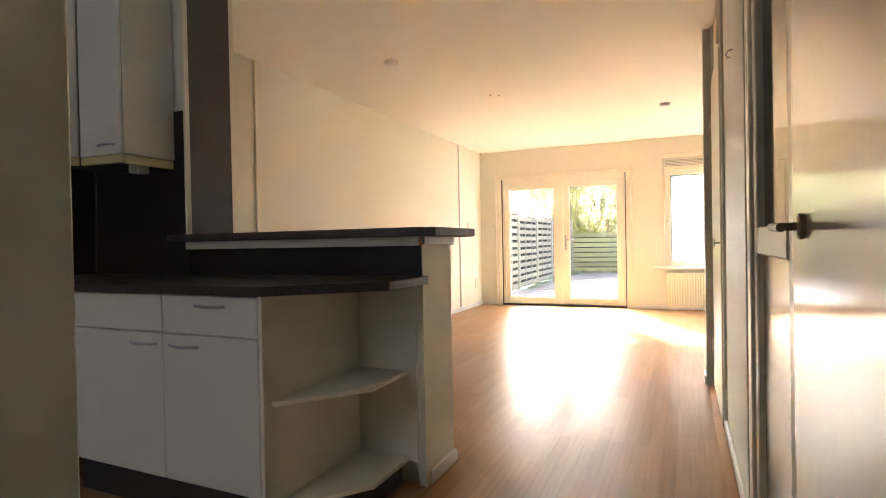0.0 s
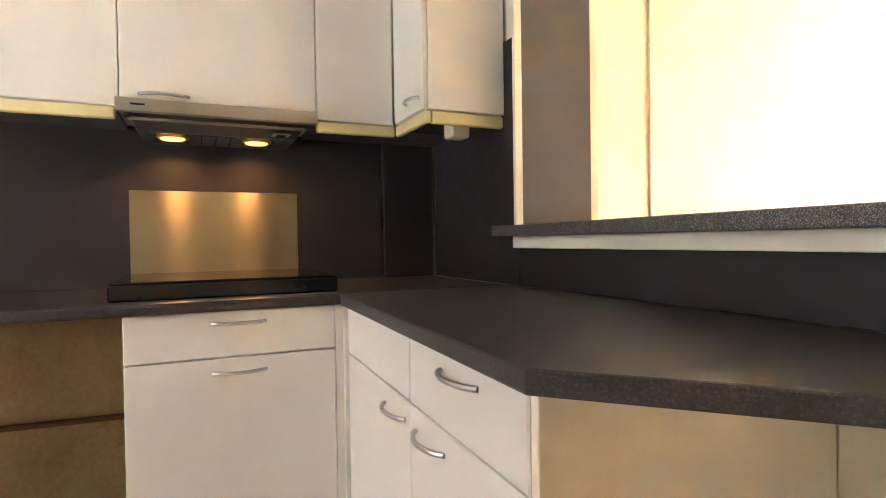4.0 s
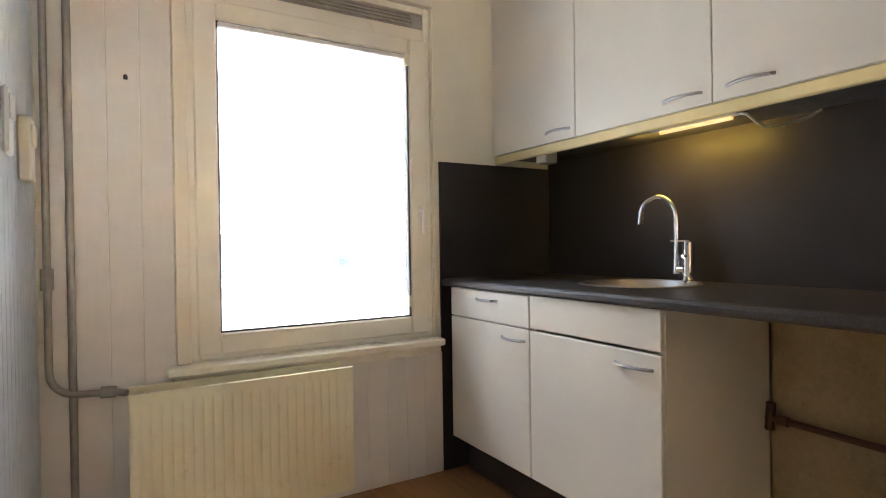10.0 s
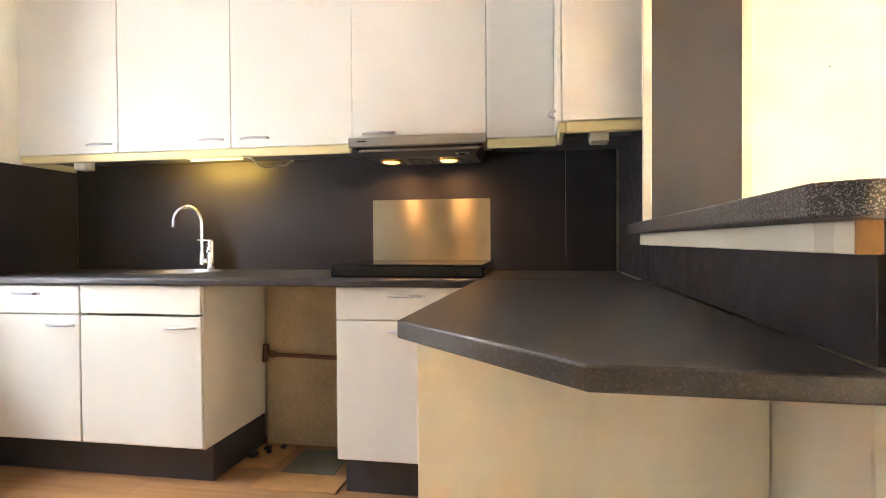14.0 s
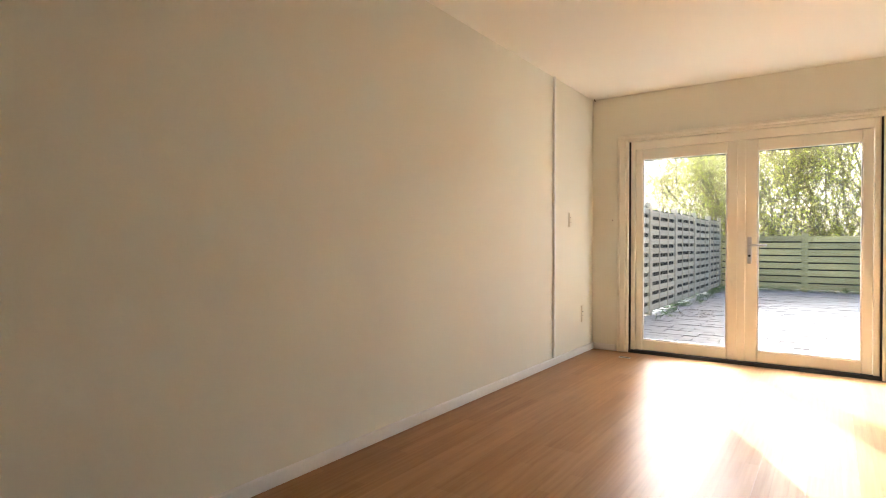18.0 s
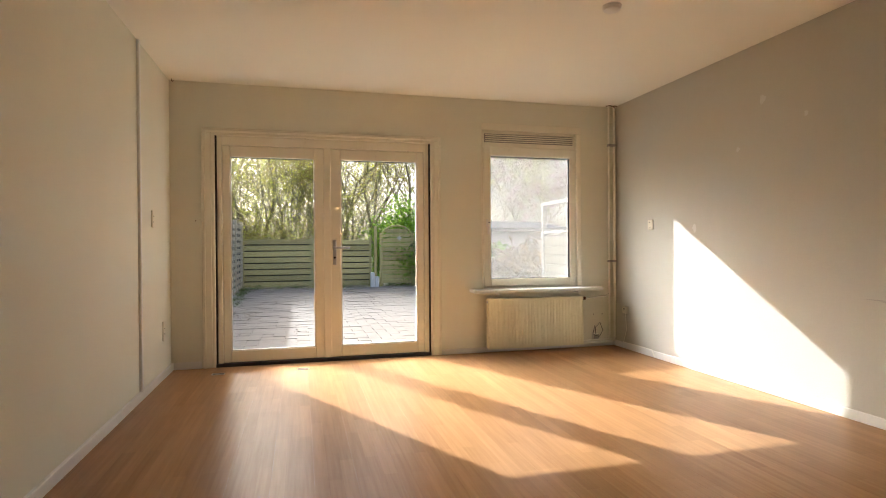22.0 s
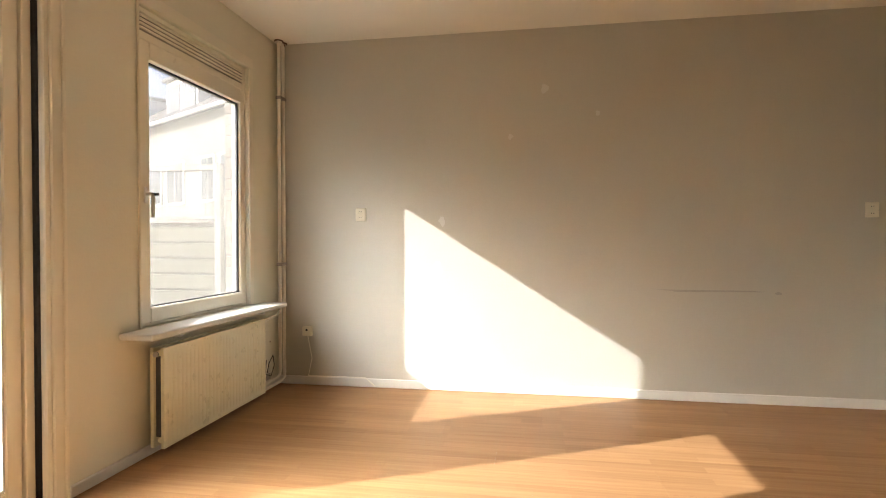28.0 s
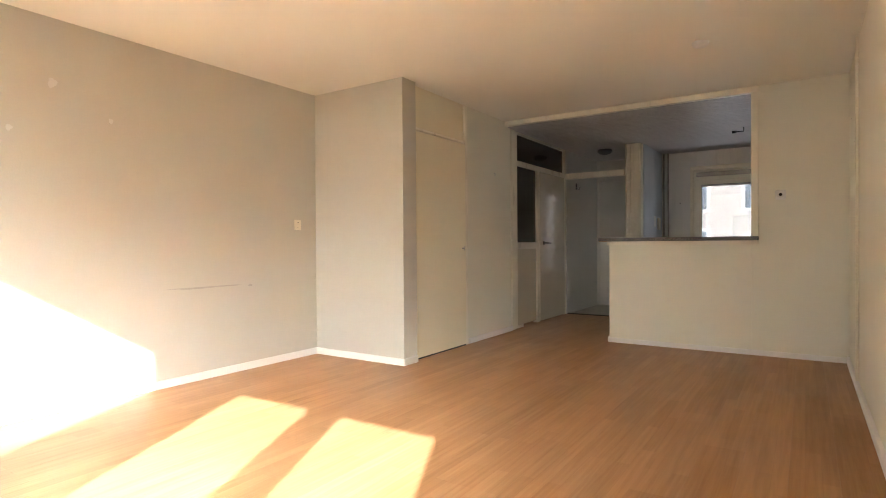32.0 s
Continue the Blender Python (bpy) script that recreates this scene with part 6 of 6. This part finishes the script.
for a in range(6):
    part("limb_stub", tube([(6.55, 11.6, OUTZ + 0.82), (6.55 + 0.22 * math.cos(a), 11.6 + 0.2 * math.sin(a), OUTZ + 0.95)], 0.055, 7, taper=0.045), M["bark"], st, "", True)

# far wood behind the gardens
rng = random.Random(77)
vs, fs = [], []
for k in range(34):
    cx, cy, hh, ww = -34 + k * 1.75 + rng.uniform(-0.8, 0.8), rng.uniform(44, 54), rng.uniform(7.5, 12.5), rng.uniform(1.6, 3.0)
    for j in range(1300):
        u = rng.random() ** 0.8
        p = Vector((cx + rng.gauss(0, 0.5) * ww * (0.35 + math.sin(math.pi * min(1.0, u * 0.9 + 0.1))), cy + rng.gauss(0, 1.2), OUTZ + u * hh))
        d = Vector((rng.uniform(-0.8, 0.8), rng.uniform(-0.5, 0.5), rng.uniform(0.1, 1.0))).normalized()
        s = d.cross(Vector((rng.uniform(-0.4, 0.4), 1, 0))).normalized()
        L = rng.uniform(0.4, 1.1)
        b = len(vs)
        vs += [p, p + d * L * 0.5 + s * 0.03, p + d * L, p + d * L * 0.5 - s * 0.03]
        fs += [(b, b + 1, b + 2, b + 3)]
me = bpy.data.meshes.new("far_wood")
me.from_pydata(vs, [], fs)
me.materials.append(M["far_wood"])
tagged(new("far_wood", me), "hazy grey-green wood far behind the gardens", "trees", "", "stuff")

# shed
sh = thing("garden_shed", (7.5, 17.6, OUTZ), "pale garden shed with a blue-grey sloping roof", "shed")
part("wall", boxes((6.0, 17.6, OUTZ, 9.3, 19.6, 1.50)), M["shed"], sh)
bm = prism([(5.8, 17.4), (9.5, 17.4), (9.5, 19.9), (5.8, 19.9)], 1.54, 1.60)
for v in bm.verts:
    v.co.z += (v.co.y - 17.4) * 0.125
part("roof", bm, M["zinc"], sh)
part("fascia", boxes((5.8, 17.375, 1.50, 9.5, 17.398, 1.60), bevel=0.004), M["dark_jamb"], sh, "dark roof edge board")
for k in range(14):
    part("board", boxes((6.02 + k * 0.233, 17.585, OUTZ, 6.02 + k * 0.233 + 0.217, 17.60, 1.50), bevel=0.004), M["shed"], sh)

# low fence, trellis and brick pier on the neighbour's side
nf = thing("neighbour_trellis", (4.45, 7.7, OUTZ), "white-painted trellis frame with thin wires over grey slats", "trellis")
TX, TY0, TY1 = 4.45, 6.95, 8.45
for y in (TY0, TY1):
    part("post", boxes((TX - 0.028, y - 0.028, OUTZ - 0.03, TX + 0.028, y + 0.028, 1.665), bevel=0.004), M["trellis"], nf)
part("top_rail", boxes((TX - 0.022, TY0 + 0.029, 1.612, TX + 0.022, TY1 - 0.029, 1.66), bevel=0.004), M["trellis"], nf)
part("middle_rail", boxes((TX - 0.018, TY0 + 0.029, 1.225, TX + 0.018, TY1 - 0.029, 1.255), bevel=0.003), M["trellis"], nf)
for k in range(6):
    z = 1.30 + 0.055 * k
    part("wire", tube([(TX, TY0, z), (TX, TY1, z)], 0.002, 4), M["handle"], nf)
for k in range(12):
    y = TY0 + 0.12 + k * 0.115
    part("wire", tube([(TX, y, 1.25), (TX, y, 1.62)], 0.002, 4), M["handle"], nf)
for k in range(10):
    z = OUTZ + 0.04 + k * 0.126
    part("slat", boxes((TX - 0.012, TY0 + 0.029, z, TX + 0.008, TY1 - 0.029, z + 0.112), bevel=0.004), M["panel"], nf)
    # shade between the slats, put into a dark strip behind them
    part("back_slat", boxes((TX + 0.012, TY0 + 0.029, z + 0.09, TX + 0.024, TY1 - 0.029, z + 0.15), bevel=0.003), M["fence_gap_shade"], nf)
# bricks of the outer leaf that show in the reveals of the window and the garden door
bme = {}
for rx, zb, zt in ((WX1, 0.60, 2.20), (DX1, -0.10, 2.04)):
    for r_ in range(40):
        z = zb + r_ * 0.0725
        if z > zt:
            break
        for y0, y1 in ((GY + TI + (0.004 if r_ % 2 else 0.016), GY + TN + 0.004),):
            ky = round(y1 - y0, 3)
            if ky not in bme:
                q = boxes((0, 0, 0, 0.10, ky, 0.0625), bevel=0.003)
                me = bpy.data.meshes.new("brick")
                q.to_mesh(me)
                q.free()
                me.materials.append(M["brick"])
                bme[ky] = me
            o = new("brick", bme[ky])
            o.parent = outer_leaf
            o.location = (rx + 0.002, y0, z)


# ---- row of houses ----
def row_house(origin, ang, length, units, eave, ridge, depth, label, wallmat, dormers):
    """A terraced row: the front runs from origin along ang; windows, doors and dormers face its left."""
    m = Matrix.Translation(origin) @ Matrix.Rotation(radians(ang), 4, "Z")
    h = thing("row_house", origin, label, "house", "row houses")

    def put(name, bm, mat, parent=None):
        bmesh.ops.transform(bm, matrix=m, verts=bm.verts[:])
        return part(name, bm, mat, parent or h)
    put("wall", boxes((0, -depth, -0.3, length, 0, eave)), wallmat)
    bm = bmesh.new()
    e = 0.35
    pts = [(-0.1, e, eave - 0.05), (-0.1, -depth / 2, ridge), (-0.1, -depth - e, eave - 0.05)]
    a = [bm.verts.new(p) for p in pts]
    b = [bm.verts.new((length + 0.1, p[1], p[2])) for p in pts]
    bm.faces.new((a[0], b[0], b[1], a[1]))
    bm.faces.new((a[1], b[1], b[2], a[2]))
    bm.faces.new(a)
    bm.faces.new(b[::-1])
    bm.faces.new((a[2], b[2], b[0], a[0]))
    put("roof", bm, M["roof"])
    put("gutter", boxes((0, 0.30, eave - 0.12, length, 0.42, eave), bevel=0.02), M["white_board"])
    u = length / units
    for k in range(units):
        for x0, wd, z0, ht in ((0.7, 1.2, 2.6, 1.4), (2.5, 1.2, 2.6, 1.4), (0.7, 2.1, 0.3, 1.4), (3.4, 0.9, 0.0, 1.9), (4.2, 0.8, 2.6, 1.4), (0.7, 1.2, 5.4, 1.4), (2.5, 1.2, 5.4, 1.4)):
            if z0 + ht > eave - 0.3:
                continue
            if x0 + wd > u - 0.2:
                continue
            xa = k * u + x0
            w = put("window", boxes((xa - 0.09, 0, z0 - 0.09, xa + wd + 0.09, 0.05, z0 + ht + 0.09), bevel=0.01), M["white_board"])
            put("pane", boxes((xa, 0.05, z0, xa + wd / 2 - 0.03, 0.06, z0 + ht)), M["glass_far"], w)
            put("pane", boxes((xa + wd / 2 + 0.03, 0.05, z0, xa + wd, 0.06, z0 + ht)), M["glass_far"], w)
        if dormers:
            xa = k * u + 1.0
            d = put("dormer", boxes((xa, -depth / 2, eave - 0.1, xa + 2.6, -0.7, eave + 1.9)), M["white_board"])
            put("dormer_roof", boxes((xa - 0.1, -depth / 2, eave + 1.9, xa + 2.7, -0.55, eave + 2.02)), M["roof"], d)
            put("pane", boxes((xa + 0.15, -0.7, eave + 0.5, xa + 1.2, -0.66, eave + 1.7)), M["glass_far"], d)
            put("pane", boxes((xa + 1.4, -0.7, eave + 0.5, xa + 2.45, -0.66, eave + 1.7)), M["glass_far"], d)
    return h


row_house((15.2, 11.4, OUTZ), 60.0, 34.0, 6, 5.6, 8.6, 8.0, "cream rendered terraced houses with white dormers beyond the gardens", M["render"], True)
row_house((-14.0, -19.0, -0.2), 0.0, 34.0, 6, 8.6, 11.4, 8.0, "pale brick terraced houses across the street", M["street_brick"], False)

# ---- patio paving: the nearest pavers are pieces, the rest is joined ----
pv = thing("patio", (2.0, 8.0, OUTZ), "uneven grey-brown patio pavers with moss in the joints", "pavement", kind="structure")
rng = random.Random(9)
bx_, by_ = 0.30, 0.205
bm = boxes((0, 0, -0.05, bx_ - 0.005, by_ - 0.005, 0.0), bevel=0.003)
pme = bpy.data.meshes.new("paver")
bm.to_mesh(pme)
bm.free()
pme.materials.append(M["paver"])
part("bed", boxes((-0.50, 6.62, OUTZ - 0.03, 6.0, FYB - 0.05, OUTZ - 0.010)), M["mortar"], pv, "sandy joints between the pavers")
count = 0
vs, fs = [], []
cube = np.array([(a, b, c) for a in (0, 1) for b in (0, 1) for c in (0, 1)], float)
quads = [(0, 1, 3, 2), (4, 6, 7, 5), (0, 4, 5, 1), (2, 3, 7, 6), (1, 5, 7, 3)]
for r_ in range(52):
    y0 = 6.68 + r_ * by_
    x0 = FXL + 0.05 - (0.15 if r_ % 2 else 0)
    edge = 6.0 if y0 < 13 else 5.4
    while x0 < edge + rng.uniform(-0.2, 0.2):
        z = OUTZ + rng.uniform(-0.004, 0.004)
        if r_ < 14 and count < 300 and -0.6 < x0 < 5.2:
            o = new("paver", pme)
            o.parent = pv
            o.matrix_basis = Matrix.Translation(Vector((x0, y0, z)) - pv.location) @ pose(0, 0, 0, rng.uniform(-0.5, 0.5), rng.uniform(-0.5, 0.5), rng.uniform(-0.5, 0.5))
            count += 1
        else:
            b = len(vs)
            for p in cube * (bx_ - 0.008, by_ - 0.008, 0.05) + (x0, y0, z - 0.05):
                vs.append(tuple(p))
            fs += [tuple(b + k for k in q) for q in quads]
        x0 += bx_
me = bpy.data.meshes.new("far_pavers")
me.from_pydata(vs, [], fs)
me.materials.append(M["paver"])
fp = part_mesh("far_pavers", me, pv)
tagged(fp, kind="stuff")
wd = thing("patio_weeds", (0.0, 10.0, OUTZ), "scattered weeds, moss and dead leaves on the patio", "weeds", kind="stuff")
rng = random.Random(21)
cen = [(-0.35 + rng.gauss(0, 0.12), rng.uniform(9.5, 17), OUTZ + 0.02) for _ in range(40)] + [(rng.uniform(0, 5), rng.uniform(7.5, 17), OUTZ + 0.01) for _ in range(5)] + [(rng.uniform(-0.4, 5), FYB - 0.15, OUTZ + 0.03) for _ in range(30)]
part_mesh("foliage", leaves(rng, cen, 2200, 0.05, 0.07, "grass"), wd)
cen = [(rng.uniform(-0.3, 0.4), rng.uniform(10.2, 12.0), OUTZ + 0.01) for _ in range(26)] + [(rng.uniform(0, 5), rng.uniform(7, 17), OUTZ + 0.006) for _ in range(30)]
part_mesh("litter", leaves(rng, cen, 500, 0.07, 0.05, "leaf_dry"), wd)
